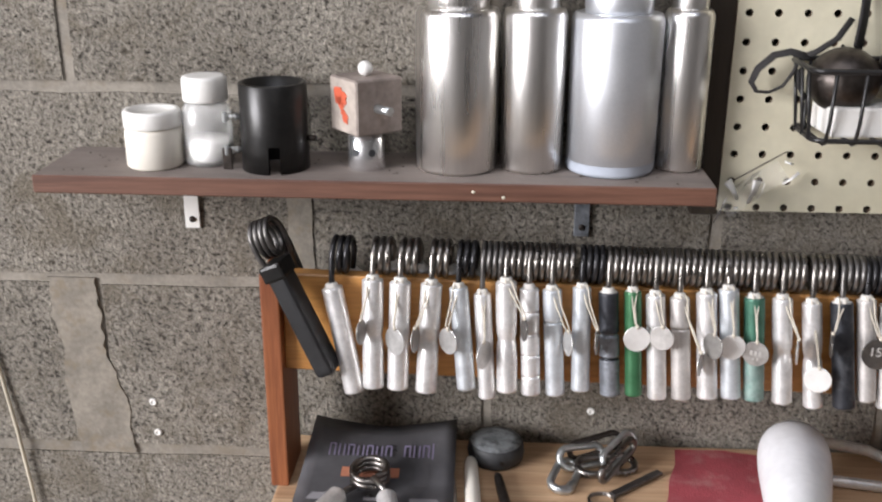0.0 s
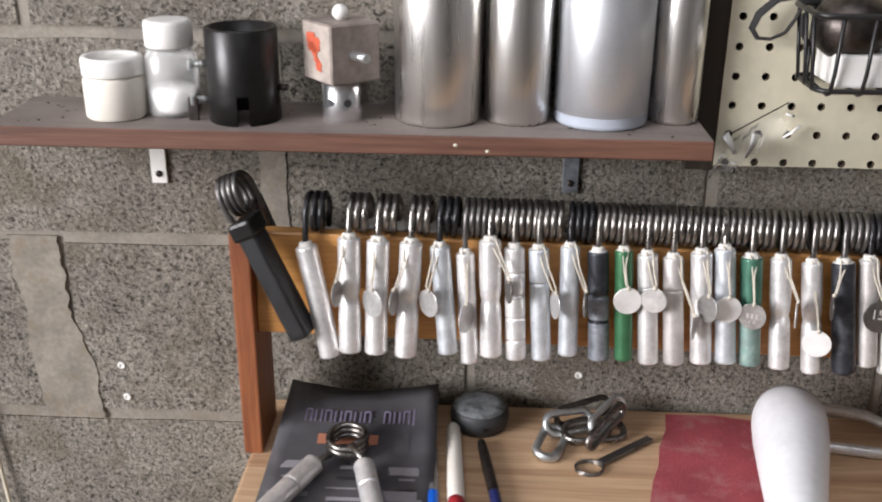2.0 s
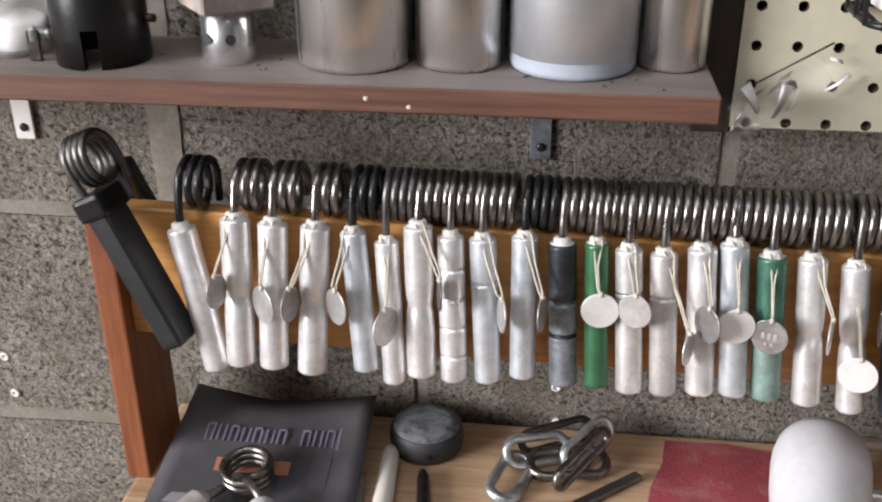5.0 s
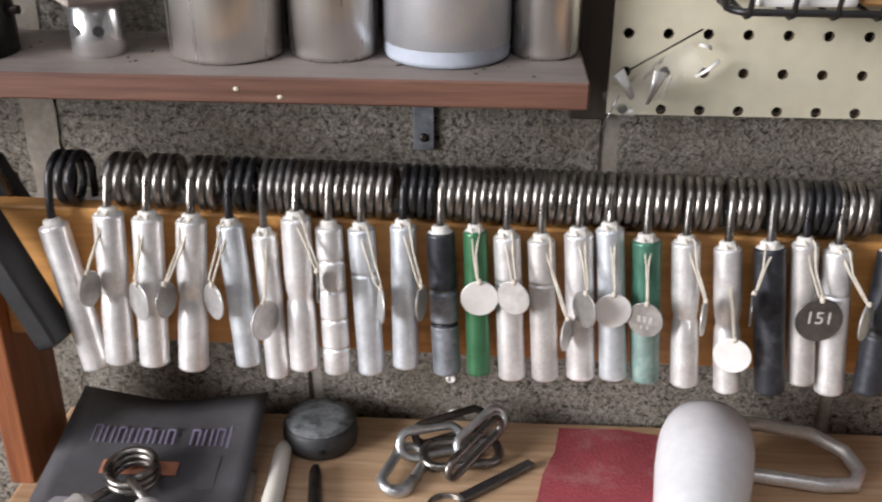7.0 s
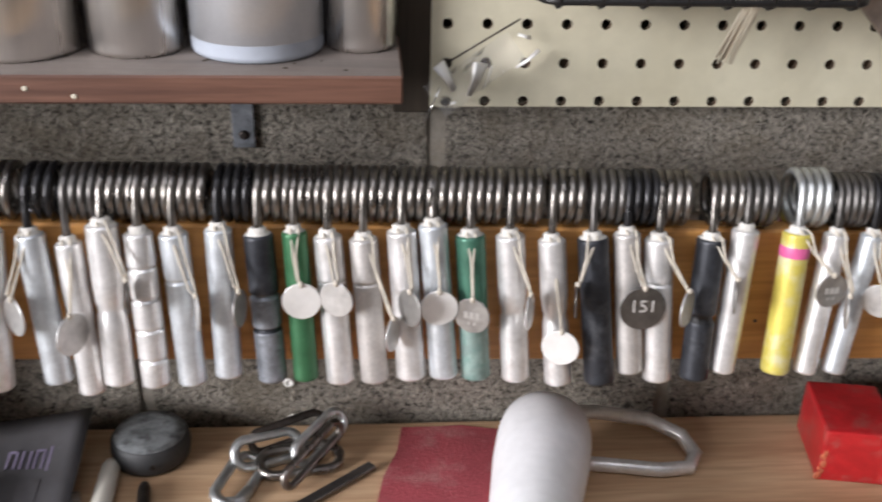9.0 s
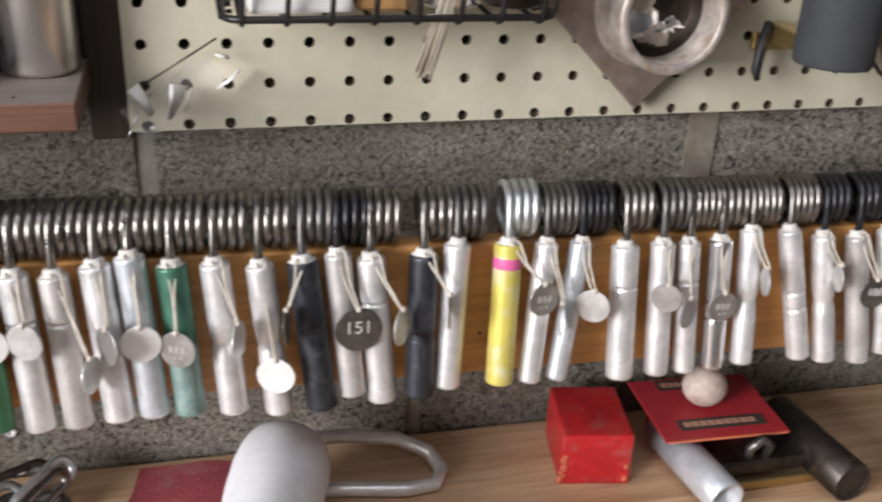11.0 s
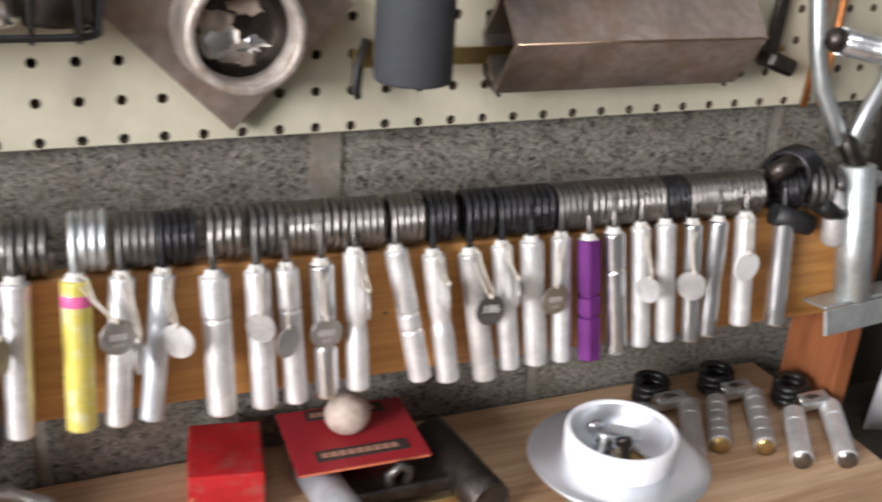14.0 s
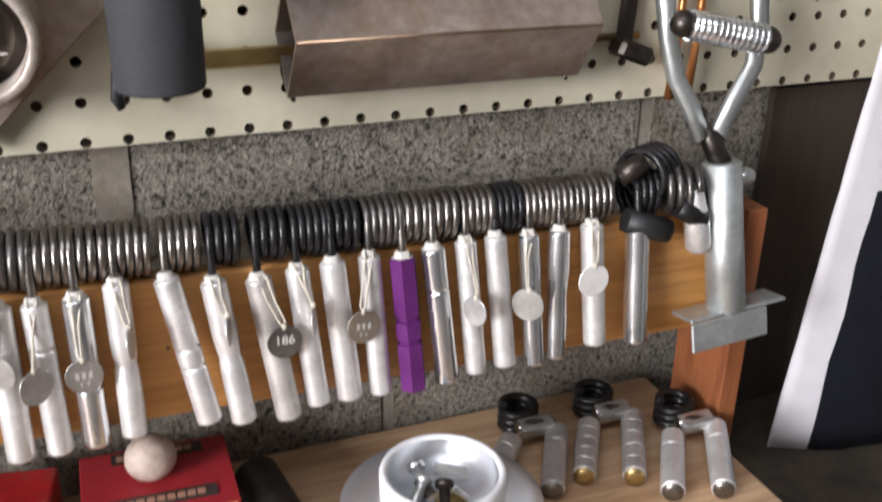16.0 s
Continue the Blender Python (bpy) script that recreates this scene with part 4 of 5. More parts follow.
def plastic_bag():
    """Small clear zip bag hung askew, with a needle in it."""
    t = thing("plastic_bag", (0.314, 0.945, 1.323), "small clear plastic bag with a thin needle, pinned askew", "plastic bag")
    rng = random.Random(9)
    nu, nv, length, wide = 16, 7, 0.064, 0.022
    ax, up = Vector((math.cos(radians(36)), 0, math.sin(radians(36)))), Vector((-math.sin(radians(36)), 0, math.cos(radians(36))))
    for side in (-1, 1):
        bm = bmesh.new()
        grid = []
        for i in range(nu):
            rowv = []
            for j in range(nv):
                u, v = i / (nu - 1) - 0.5, j / (nv - 1) - 0.5
                puff = (0.25 - u * u) * (0.25 - v * v) * 16
                p = ax * (u * length) + up * (v * wide * (1.15 if u < -0.2 else 1.0)) + Vector((0, side * (0.0006 + 0.0035 * puff) + rng.uniform(-1, 1) * 0.0009, 0))
                rowv.append(bm.verts.new(p))
            grid.append(rowv)
        for i in range(nu - 1):
            for j in range(nv - 1):
                bm.faces.new((grid[i][j], grid[i + 1][j], grid[i + 1][j + 1], grid[i][j + 1]))
        ob = part("film", bm, FILM, t, "crinkled clear film")
        ob.visible_shadow = False
    # film folds; their bright glints are put in as solid white slivers
    for a, b, wa, wb in (((-0.024, -0.0045, 0.0075), (-0.0135, -0.005, -0.0095), 0.0058, 0.0024), ((0.003, -0.005, 0.0085), (-0.004, -0.0055, -0.013), 0.0078, 0.0028),
                         ((0.010, -0.004, 0.006), (0.005, -0.0045, -0.009), 0.0012, 0.0006), ((0.026, -0.003, 0.005), (0.040, -0.003, 0.0165), 0.0010, 0.0016),
                         ((0.026, -0.003, 0.0265), (0.034, -0.003, 0.0245), 0.0012, 0.0016), ((-0.0155, -0.004, -0.0185), (-0.0125, -0.004, -0.0175), 0.0012, 0.0012)):
        bm = bmesh.new()
        mid = tuple((p + q) / 2 + d for p, q, d in zip(a, b, (0.0006, -0.0012, 0)))
        sweep(bm, [a, mid, b], [wa, (wa + wb) * 0.45, wb], 6, flat=0.2)
        part("crease", bm, TAG_GLINT_WHITE, t, "film fold with its glint in white")
    bm = bmesh.new()
    sweep(bm, [(-0.018, -0.0035, 0.0085), (0.027, -0.0035, 0.0365)], 0.0007, 6)
    part("needle", bm, IRON, t, "thin dark needle")
    bm = bmesh.new()
    sweep(bm, [(-0.022, -0.002, -0.008), (-0.033, -0.004, -0.033)], 0.0006, 6)
    part("thread", bm, ALU_SHINY, t)


plastic_bag()


def brush():
    t = thing("bristle_bundle", (0.468, 0.918, 1.385), "pale bundle of straw bristles hanging from the basket", "brush")
    rng = random.Random(3)
    for k in range(14):
        bm = bmesh.new()
        dx = (k - 6.5) * 0.0006
        sweep(bm, [(dx * 0.5 + 0.008, -0.045, 0.075), (dx * 0.6 + 0.005, -0.042, 0.03), (dx + rng.uniform(-0.001, 0.001), -0.032, 0.0), (dx * 1.4 - 0.006, -0.012, -0.040 + rng.uniform(-0.004, 0.004))], 0.0007, 5)
        part("bristle", bm, FROST, t)


brush()


def ring_plate():
    """Square steel plate hung by its corner, with a short welded pipe ring."""
    t = thing("ring_plate", (0.620, 0.942, 1.389), "raw steel plate hung cornerwise with a welded pipe ring", "steel plate")
    bm = bmesh.new()
    box(bm, (0.116, 0.006, 0.116), (0, 0, 0), pose(0, 0, 0, 0, 45), 0.0008)
    part("plate", bm, STEEL_RAW, t)
    m = pose(0.004, -0.003, -0.012, 90)
    bm = bmesh.new()
    lathe(bm, [(0.0415, 0), (0.040, 0.004), (0.0382, 0.010), (0.0376, 0.032), (0.0370, 0.034), (0.0325, 0.034), (0.0315, 0.033), (0.0315, 0.001)], 48, m, cap=False)
    part("ring", bm, WELD_RING, t, "weathered pale steel ring")
    bm = bmesh.new()
    lathe(bm, [(0.0318, 0.008), (0.02, 0.010), (0.001, 0.009)], 32, m)
    part("ring_floor", bm, IRON, t)
    rng = random.Random(12)
    for k in range(7):
        bm = bmesh.new()
        a = rng.uniform(0, 6.28)
        ball(bm, rng.uniform(0.009, 0.015), (0.004 + 0.015 * math.cos(a), -0.011, -0.012 + 0.015 * math.sin(a)), (1, 0.28, rng.uniform(0.4, 1.1)), 12, 8)
        for v in bm.verts:
            v.co += Vector((rng.uniform(-1, 1), 0.4 * rng.uniform(-1, 1), rng.uniform(-1, 1))) * 0.0022
        part("weld_spatter", bm, ALU_SHINY if k % 2 else WELD_RING, t)


ring_plate()


def foam_tube():
    t = thing("foam_tube_bracket", (0.720, 0.874, 1.3535), "matt black foam-covered arm on a black bracket", "tube arm")
    bm = bmesh.new()
    lathe(bm, [(0.019, 0.0), (0.0240, 0.001), (0.0247, 0.003), (0.0247, 0.20)], 36)
    part("tube", bm, MATT_BLACK, t, "matt black foam sleeve")
    bm = bmesh.new()
    box(bm, (0.14, 0.005, 0.012), (0.052, 0.067, -0.001), None, 0.001)
    box(bm, (0.014, 0.05, 0.012), (0.0, 0.045, 0.006), None, 0.001)
    part("crossbar", bm, BRASS, t, "dull brass crossbar")
    bm = bmesh.new()
    sweep(bm, [(-0.010, 0.062, 0.012), (-0.018, 0.054, -0.003), (-0.020, 0.052, -0.018), (-0.018, 0.052, -0.024)], [0.0045, 0.005, 0.0048, 0.003], 10, flat=0.7)
    part("hook", bm, BLACK_RUBBER, t)
    bm = bmesh.new()
    sweep(bm, [(0.042, 0.073, -0.005), (0.352, 0.073, -0.005)], 0.0028, 8)
    part("rail", bm, BRASS, t, "thin brass rail")


foam_tube()


def box_tube():
    """Square steel tube laid edge forward on hooks."""
    t = thing("square_tube", (0.906, 0.924, 1.3655), "length of raw square steel tube lying edge forward", "steel tube")
    L, s, w = 0.208, 0.052, 0.003
    bm = bmesh.new()
    q = s / math.sqrt(2)
    outer = [(-q * 0.8, 0.004), (0, q), (q * 0.75, 0.0), (0, -q)]
    rows = []
    for x in (-L / 2, L / 2):
        for k in (1.0, 0.88):
            rows.append([bm.verts.new((x, a * k, b * k)) for a, b in outer])
    o0, i0, o1, i1 = rows
    for k in range(4):
        j = (k + 1) % 4
        bm.faces.new((o0[k], o0[j], o1[j], o1[k]))
        bm.faces.new((i0[k], i1[k], i1[j], i0[j]))
        bm.faces.new((o0[k], i0[k], i0[j], o0[j]))
        bm.faces.new((o1[k], o1[j], i1[j], i1[k]))
    part("tube", bm, STEEL_RAW, t)
    # thin brighter line laid along the front corner
    bm = bmesh.new()
    sweep(bm, [(-L / 2, -q * 0.8 + 0.0006, 0.004), (L / 2, -q * 0.8 + 0.0006, 0.004)], 0.0011, 6)
    part("edge", bm, STEEL_EDGE, t, "bright line along the front edge")
    for x in (-0.1, 0.095):
        bm = bmesh.new()
        sweep(bm, [(x, 0.031, 0.02), (x, 0.027, -0.028), (x, 0.012, -0.036), (x, 0.0, -0.0385)], 0.0016, 7)
        part("hook", bm, IRON, t)


box_tube()
ledge = thing("slat_ledge", (0.907, 0.936, 1.4085), "dark metal ledge carrying four short yellow wooden slats", "ledge")
bm = bmesh.new()
box(bm, (0.21, 0.035, 0.006), (0, 0, 0), None, 0.001)
part("ledge", bm, IRON, ledge)
for k in range(4):
    bm = bmesh.new()
    box(bm, (0.046, 0.03, 0.018), (-0.075 + k * 0.05, 0.001, 0.012), pose(0, 0, 0, 3 * (k % 2)), 0.0015)
    part("slat", bm, SLAT, ledge, "yellow wooden slat")


# ---- tools at the end of the rack ----
def frame_gripper():
    """Tall galvanised gripping tool: pipe with a foot plate, forked jaws, a spring roller between them."""
    t = thing("frame_gripper", pose(1.112, 0.853, 1.160, -10, -4, 0), "galvanised pipe gripper with forked jaws and a chrome roller", "grip tool")
    bm = bmesh.new()
    lathe(bm, [(0.0135, 0.0), (0.0143, 0.001), (0.0143, 0.112), (0.012, 0.113)], 28)
    part("pipe", bm, GALV, t, "galvanised steel pipe")
    bm = bmesh.new()
    box(bm, (0.066, 0.003, 0.022), (-0.006, -0.012, -0.011), None, 0.0008)
    box(bm, (0.084, 0.026, 0.003), (0.004, 0.002, 0.0015), None, 0.0008)
    part("foot_plate", bm, GALV, t, "bent galvanised foot plate")
    bm = bmesh.new()
    ball(bm, 0.0078, (0.021, 0.002, 0.098), (1.1, 0.9, 0.9), 16, 10)
    part("pin", bm, ZINC, t)
    bm = bmesh.new()
    sweep(bm, [(0, 0, 0.11), (-0.003, 0.01, 0.13), (-0.008, 0.016, 0.142)], [0.008, 0.0075, 0.007], 10)
    ball(bm, 0.010, (-0.009, 0.014, 0.143), (1, 0.7, 1), 14, 10)
    part("pivot", bm, IRON, t)
    for s in ((-0.010, -0.026, -0.031, -0.034), (0.004, 0.040, 0.046, 0.048)):
        bm = bmesh.new()
        sweep(bm, [(s[0], 0.010, 0.130), (s[1] * 0.6, 0.014, 0.155), (s[1], 0.014, 0.175), (s[2], 0.014, 0.205), (s[3], 0.014, 0.29)], 0.0125, 4, flat=0.55)
        part("jaw", bm, GALV, t, "flat steel jaw")
    a, b = Vector((-0.028, -0.006, 0.213)), Vector((0.030, -0.010, 0.196))
    bm = bmesh.new()
    sweep(bm, [a, b], 0.0100, 22)
    roller = part("roller", bm, ALU_SHINY, t, "chromed ribbed roller")
    for k in range(13):
        c, w = a.lerp(b, (k + 0.5) / 13), (b - a).normalized()
        bm = bmesh.new()
        sweep(bm, [c - w * 0.0011, c + w * 0.0011], 0.0107, 20)
        part("rib", bm, ALU_SHINY, roller)
    for c in (b + Vector((0.004, 0, -0.001)), a - Vector((0.004, 0, -0.001))):
        bm = bmesh.new()
        ball(bm, 0.0095, c, (1, 1, 1), 14, 10)
        part("knuckle", bm, IRON, t)
    bm = bmesh.new()
    for k in range(14):
        c = Vector((0.058, 0.008, 0.225 + k * 0.0085))
        sweep(bm, [c + Vector((0.0035 * math.cos(q * math.pi / 5), 0.0012 * (k % 2), 0.0052 * math.sin(q * math.pi / 5))) for q in range(10)], 0.0012, 6, closed=True)
    part("chain", bm, ZINC, t, "small link chain")


frame_gripper()


def black_clamp_cluster():
    """Dark folded gripper, hung on the board's end: coils, black knuckles and one pale handle."""
    t = thing("folded_gripper", (1.054, 0.876, board_top(1.054)), "dark folded gripper with two coils on the board end", "hand gripper")
    for x, y, z, r, tilt in ((0.0, 0.012, 0.032, 0.018, 25), (0.018, 0.0, 0.022, 0.016, -20)):
        bm = bmesh.new()
        pts = []
        for k in range(60):
            a = 2 * math.pi * k / 17
            pts.append(pose(x, y, z, 0, 0, tilt) @ Vector((-0.012 + 0.024 * k / 60, r * math.cos(a), r * math.sin(a))))
        sweep(bm, pts, 0.0028, 8)
        part("spring", bm, SPRING_BLACK if x == 0.0 else SPRING_DULL, t)
    for a, b, r, m in (((-0.028, -0.006, 0.006), (0.004, -0.014, -0.004), 0.0095, BLACK_RUBBER), ((0.010, -0.012, 0.014), (0.032, -0.014, 0.002), 0.0085, BLACK_PIPE),
                       ((-0.03, 0.004, 0.034), (-0.012, 0.0, 0.046), 0.008, IRON), ((0.03, 0.0, 0.030), (0.045, -0.006, 0.004), 0.007, IRON)):
        bm = bmesh.new()
        mid = tuple((p + q) / 2 for p, q in zip(a, b))
        sweep(bm, [a, mid, b], [r * 0.9, r, r * 0.9], 14)
        part("knuckle", bm, m, t)
    bm = bmesh.new()
    sweep(bm, [(0.022, -0.010, 0.026), (0.029, -0.012, -0.002), (0.033, -0.012, -0.020), (0.034, -0.012, -0.024)], [0.008, 0.0095, 0.0095, 0.006], 16)
    part("handle", bm, ALU, t, "pale worn handle")


black_clamp_cluster()


def rods():
    for x, mat, words in ((1.105, COPPER, "copper"), (1.122, COPPER, "copper")):
        bm = bmesh.new()
        sweep(bm, [(0, 0.0, 0.12), (0, 0.0, 0.0), (-0.006, -0.004, -0.05)], 0.0032, 9)
        whole("hanging_rod", bm, mat, (x, 0.943, 1.35), f"thin {words} rod hanging before the pegboard", "rod", "rods on the pegboard")
    bm = bmesh.new()
    box(bm, (0.012, 0.006, 0.16), (0, 0, 0.08), pose(0, 0, 0, 0, 3), 0.001)
    box(bm, (0.03, 0.02, 0.014), (0.0, -0.005, 0.003), pose(0, 0, 0, 0, 20), 0.003)
    whole("peg_bracket", bm, IRON, (1.062, 0.944, 1.336), "dark iron strip bracket on the pegboard", "bracket")
    bm = bmesh.new()
    sweep(bm, [(0, 0, 0.05), (0.004, -0.004, 0.0), (0.012, -0.012, -0.018), (0.024, -0.016, -0.020), (0.036, -0.012, -0.030)], [0.008, 0.010, 0.010, 0.006, 0.002], 12, flat=0.6)
    whole("hooked_tool", bm, IRON, (1.185, 0.945, 1.40), "dark hooked iron tool hanging on the pegboard", "tool")


rods()


def pouch():
    """Stand-up foil pouch, white at its side and black in front, that hangs beside the bench."""
    t = thing("foil_pouch", (1.273, 0.893, 0.985), "tall glossy black foil pouch with a white side gusset", "pouch")
    rng = random.Random(21)
    nu, nv, w, h = 20, 18, 0.19, 0.37
    bm = bmesh.new()
    grids = []
    for side in (-1, 1):
        grid = []
        for i in range(nu):
            col = []
            for j in range(nv):
                u, v = i / (nu - 1), j / (nv - 1)
                puff = math.sin(math.pi * u) * (0.95 - 0.75 * v) * 0.032 + 0.001
                crease = 0.0022 * math.sin(u * 19 + v * 23) * math.sin(math.pi * u) + rng.uniform(-1, 1) * 0.0006
                p = Vector(((u - 0.30) * w + 0.040 * v, side * puff + crease, v * h))
                col.append(bm.verts.new(p))
            grid.append(col)
        grids.append(grid)
        for i in range(nu - 1):
            for j in range(nv - 1):
                f = bm.faces.new((grid[i][j], grid[i + 1][j], grid[i + 1][j + 1], grid[i][j + 1]))
                f.smooth = True
                f.material_index = 0 if (i < (3 if side < 0 else 13) or j > 10) else 1
    a, b = grids
    for j in range(nv - 1):
        bm.faces.new((a[0][j], b[0][j], b[0][j + 1], a[0][j + 1]))
        bm.faces.new((a[-1][j], a[-1][j + 1], b[-1][j + 1], b[-1][j]))
    bm.faces.new([g for i in range(nu) for g in (a[i][0],)] + [b[i][0] for i in reversed(range(nu))])
    part("body", bm, [POUCH_WHITE, POUCH_BLACK], t)
    for z, s in ((0.16, 0.05), (0.145, 0.07)):
        bm = bmesh.new()
        box(bm, (s, 0.001, 0.004), (0.055, -0.0335 + z * 0.06, z), pose(0, 0, 0, 4, -6))
        part("print_bar", bm, CARD_GREY, t, "plain grey print bar")


pouch()


# ---- the bench and what lies on it ----
def bench():
    t = thing("workbench", (0.51, 0.72, 0.0), "pine plank workbench along the block wall", "workbench")
    bm = bmesh.new()
    box(bm, (1.258, 0.488, 0.035), (-0.011, 0.001, BENCH_Z - 0.0175), bevel=0.003, segs=2)
    part("top", bm, BENCH_WOOD, t, "pale knotty pine top")
    for x in (-0.6, 0.6):
        for y in (-0.2, 0.2):
            bm = bmesh.new()
            box(bm, (0.07, 0.07, BENCH_Z - 0.035), (x, y, (BENCH_Z - 0.035) / 2), bevel=0.003)
            part("leg", bm, BENCH_WOOD, t)


bench()
slab("side_table", 1.1475, 2.2, 0.40, 0.965, 0.955, 0.985, DIRTY_BOARD, "dirty brown board surface beside the bench", "ledge")
slab("side_panel", 1.222, 2.4, 0.9625, 0.9705, 0.0, 1.292, DARK_BROWN, "dark brown panel against the wall", "panel")


def lying(points_at, yaw):
    return pose(*points_at, 0, 0, yaw)


def card_and_gripper():
    t = thing("printed_card", (-0.033, 0.845, BENCH_Z), "dark printed backing card, slightly curled, lying on the bench", "backing card")
    nu, nv = 13, 15
    bm = bmesh.new()
    outline = []
    top = []
    for i in range(nu):
        col = []
        for j in range(nv):
            u, v = i / (nu - 1), j / (nv - 1)
            wide = 0.078 - 0.006 * v
            x = (u * 2 - 1) * wide + 0.004 * v
            notch = 0.008 * math.exp(-((u - 0.5) / 0.22) ** 2) * (v > 0.9)
            y = -0.13 + 0.222 * v - notch
            z = 0.0012 + 0.048 * max(0, v - 0.25) ** 1.35 + 0.006 * (abs(u - 0.5) * 2) ** 3 * v
            col.append(bm.verts.new((x, y, z)))
        top.append(col)
    for i in range(nu - 1):
        for j in range(nv - 1):
            bm.faces.new((top[i][j], top[i + 1][j], top[i + 1][j + 1], top[i][j + 1])).smooth = True
    low = bmesh.ops.extrude_face_region(bm, geom=bm.faces[:])
    bmesh.ops.translate(bm, vec=(0, 0, -0.0009), verts=[g for g in low["geom"] if isinstance(g, bmesh.types.BMVert)])
    part("card", bm, CARD_DARK, t)

    def height(y):
        v = (y + 0.13) / 0.222
        return 0.0012 + 0.048 * max(0, v - 0.25) ** 1.35

    rng = random.Random(5)
    for k in range(13):
        if k == 8:
            continue
        x = -0.055 + k * 0.0093
        arch = 0.010 - 0.010 * ((k - 6) / 6) ** 2
        y = 0.052 - arch * 0.2
        hgt = 0.017 + (0.004 if k in (0, 12) else 0.0) - arch * 0.4
        bm = bmesh.new()
        for dx in (-0.0026, 0.0026):
            box(bm, (0.0015, hgt, 0.0006), (x + dx, y, height(y) + 0.0018), pose(0, 0, 0, 15), 0)
        if k % 2:
            box(bm, (0.005, 0.0016, 0.0006), (x, y + hgt * 0.45, height(y) + 0.0040), pose(0, 0, 0, 15), 0)
        part("print_bar", bm, CARD_PURPLE, t, "purple-grey printed bar")
    for x, y, w, hh, m in ((-0.005, 0.022, 0.056, 0.012, CARD_ORANGE), (0.045, 0.020, 0.014, 0.03, CARD_DARK), (0.05, -0.015, 0.026, 0.010, CARD_GREY), (-0.052, -0.01, 0.03, 0.009, CARD_GREY), (0.048, -0.045, 0.03, 0.012, CARD_GREY),
                           (-0.05, -0.045, 0.036, 0.005, CARD_GREY), (-0.05, -0.06, 0.036, 0.005, CARD_GREY), (0.0, -0.05, 0.03, 0.004, CARD_GREY), (0.0, -0.065, 0.034, 0.004, CARD_GREY), (0.0, -0.08, 0.03, 0.004, CARD_GREY)):
        bm = bmesh.new()
        box(bm, (w, hh, 0.0005), (x, y, height(y) + 0.0016), pose(0, 0, 0, 14 if y > 0 else 9), 0)
        part("print_block", bm, m, t)

    for k in range(24):
        x, y = (-0.056, 0.0, 0.052)[k % 3] + rng.uniform(-0.006, 0.006), -0.012 - 0.0125 * (k // 3)
        bm = bmesh.new()
        box(bm, (rng.uniform(0.014, 0.030), rng.uniform(0.0016, 0.0042), 0.0004), (x, y, height(y) + 0.0013), pose(0, 0, 0, 9 if y > -0.06 else 0), 0)
        part("print_line", bm, CARD_GREY if k % 4 else CARD_BLACK, t)

    g = thing("hand_gripper", pose(-0.036, 0.839, BENCH_Z + 0.0135, 5), "pale aluminium hand gripper lying open on the printed card", "hand gripper")
    bm = bmesh.new()
    pts = []
    for k in range(55):
        a = radians(215) - 2 * math.pi * 2.8 * k / 54
        pts.append((0.0165 * math.cos(a), 0.0165 * math.sin(a) + 0.012, 0.006 + 0.016 * k / 54))
    pts = [(-0.034, -0.022, 0.008)] + pts + [(0.026, -0.022, 0.010)]
    sweep(bm, pts, 0.003, 9)
    part("spring", bm, SPRING, g)
    for x0, x1 in ((-0.026, -0.078), (0.018, 0.044)):
        a, b = Vector((x0, -0.014, 0.0085)), Vector((x1, -0.112, 0.0062))
        q = (a - b).to_track_quat("Z", "Y").to_matrix().to_4x4()
        bm = bmesh.new()
        lathe(bm, [(p, z + (a - b).length) for p, z in handle_profile("band", 0.0095, (a - b).length)], 22)
        part("handle", bm, ALU_GREY if x0 < 0 else ALU, g, "", Matrix.Translation(b) @ q)


card_and_gripper()


def puck():
    t = thing("rubber_puck", (0.083, 0.930, BENCH_Z), "dark round puck with chalky scuffs on the bench", "puck")
    bm = bmesh.new()
    lathe(bm, [(0.024, 0), (0.0275, 0.003), (0.029, 0.011), (0.028, 0.019), (0.0265, 0.021), (0.0262, 0.0212)], 36)
    part("body", bm, PUCK, t)
    bm = bmesh.new()
    lathe(bm, [(0.0262, 0.0208), (0.0255, 0.0225), (0.018, 0.0238), (0.001, 0.0242)], 36)
    part("face", bm, CHALKY, t, "chalky scuffed face")
    bm = bmesh.new()
    lathe(bm, [(0.0022, 0), (0.0022, 0.001)], 10, pose(0.006, -0.0278, 0.011, 90))
    part("hole", bm, IRON, t)


puck()


def pen(x0, y0, x1, y1, body, tip, label, fat=1.0):
    a, b = Vector((x0, y0, BENCH_Z + 0.005 * fat)), Vector((x1, y1, BENCH_Z + 0.005 * fat))
    t = thing("pen", a, label, "pen")
    L = (b - a).length
    q = (b - a).to_track_quat("Z", "Y").to_matrix().to_4x4()
    bm = bmesh.new()
    lathe(bm, [(0.0032 * fat, 0.0), (0.0044 * fat, 0.006), (0.005 * fat, L * 0.3), (0.005 * fat, L * 0.62), (0.0046 * fat, L * 0.64)], 16)
    part("barrel", bm, body, t, "", q)
    bm = bmesh.new()
    lathe(bm, [(0.0048 * fat, L * 0.62), (0.005 * fat, L * 0.66), (0.0036 * fat, L * 0.9), (0.0008 * fat, L)], 16)
    part("tip", bm, tip, t, "", q)


pen(0.058, 0.913, 0.068, 0.725, CREAM_PLASTIC, RED_CARD, "cream plastic pen with a red tip on the bench", 1.5)
pen(0.085, 0.891, 0.104, 0.765, IRON, NAVY, "steel and navy pen lying on the bench")
pen(0.040, 0.882, 0.046, 0.765, CLEAR, BLUE_INK, "clear ballpoint pen with a bright blue end")


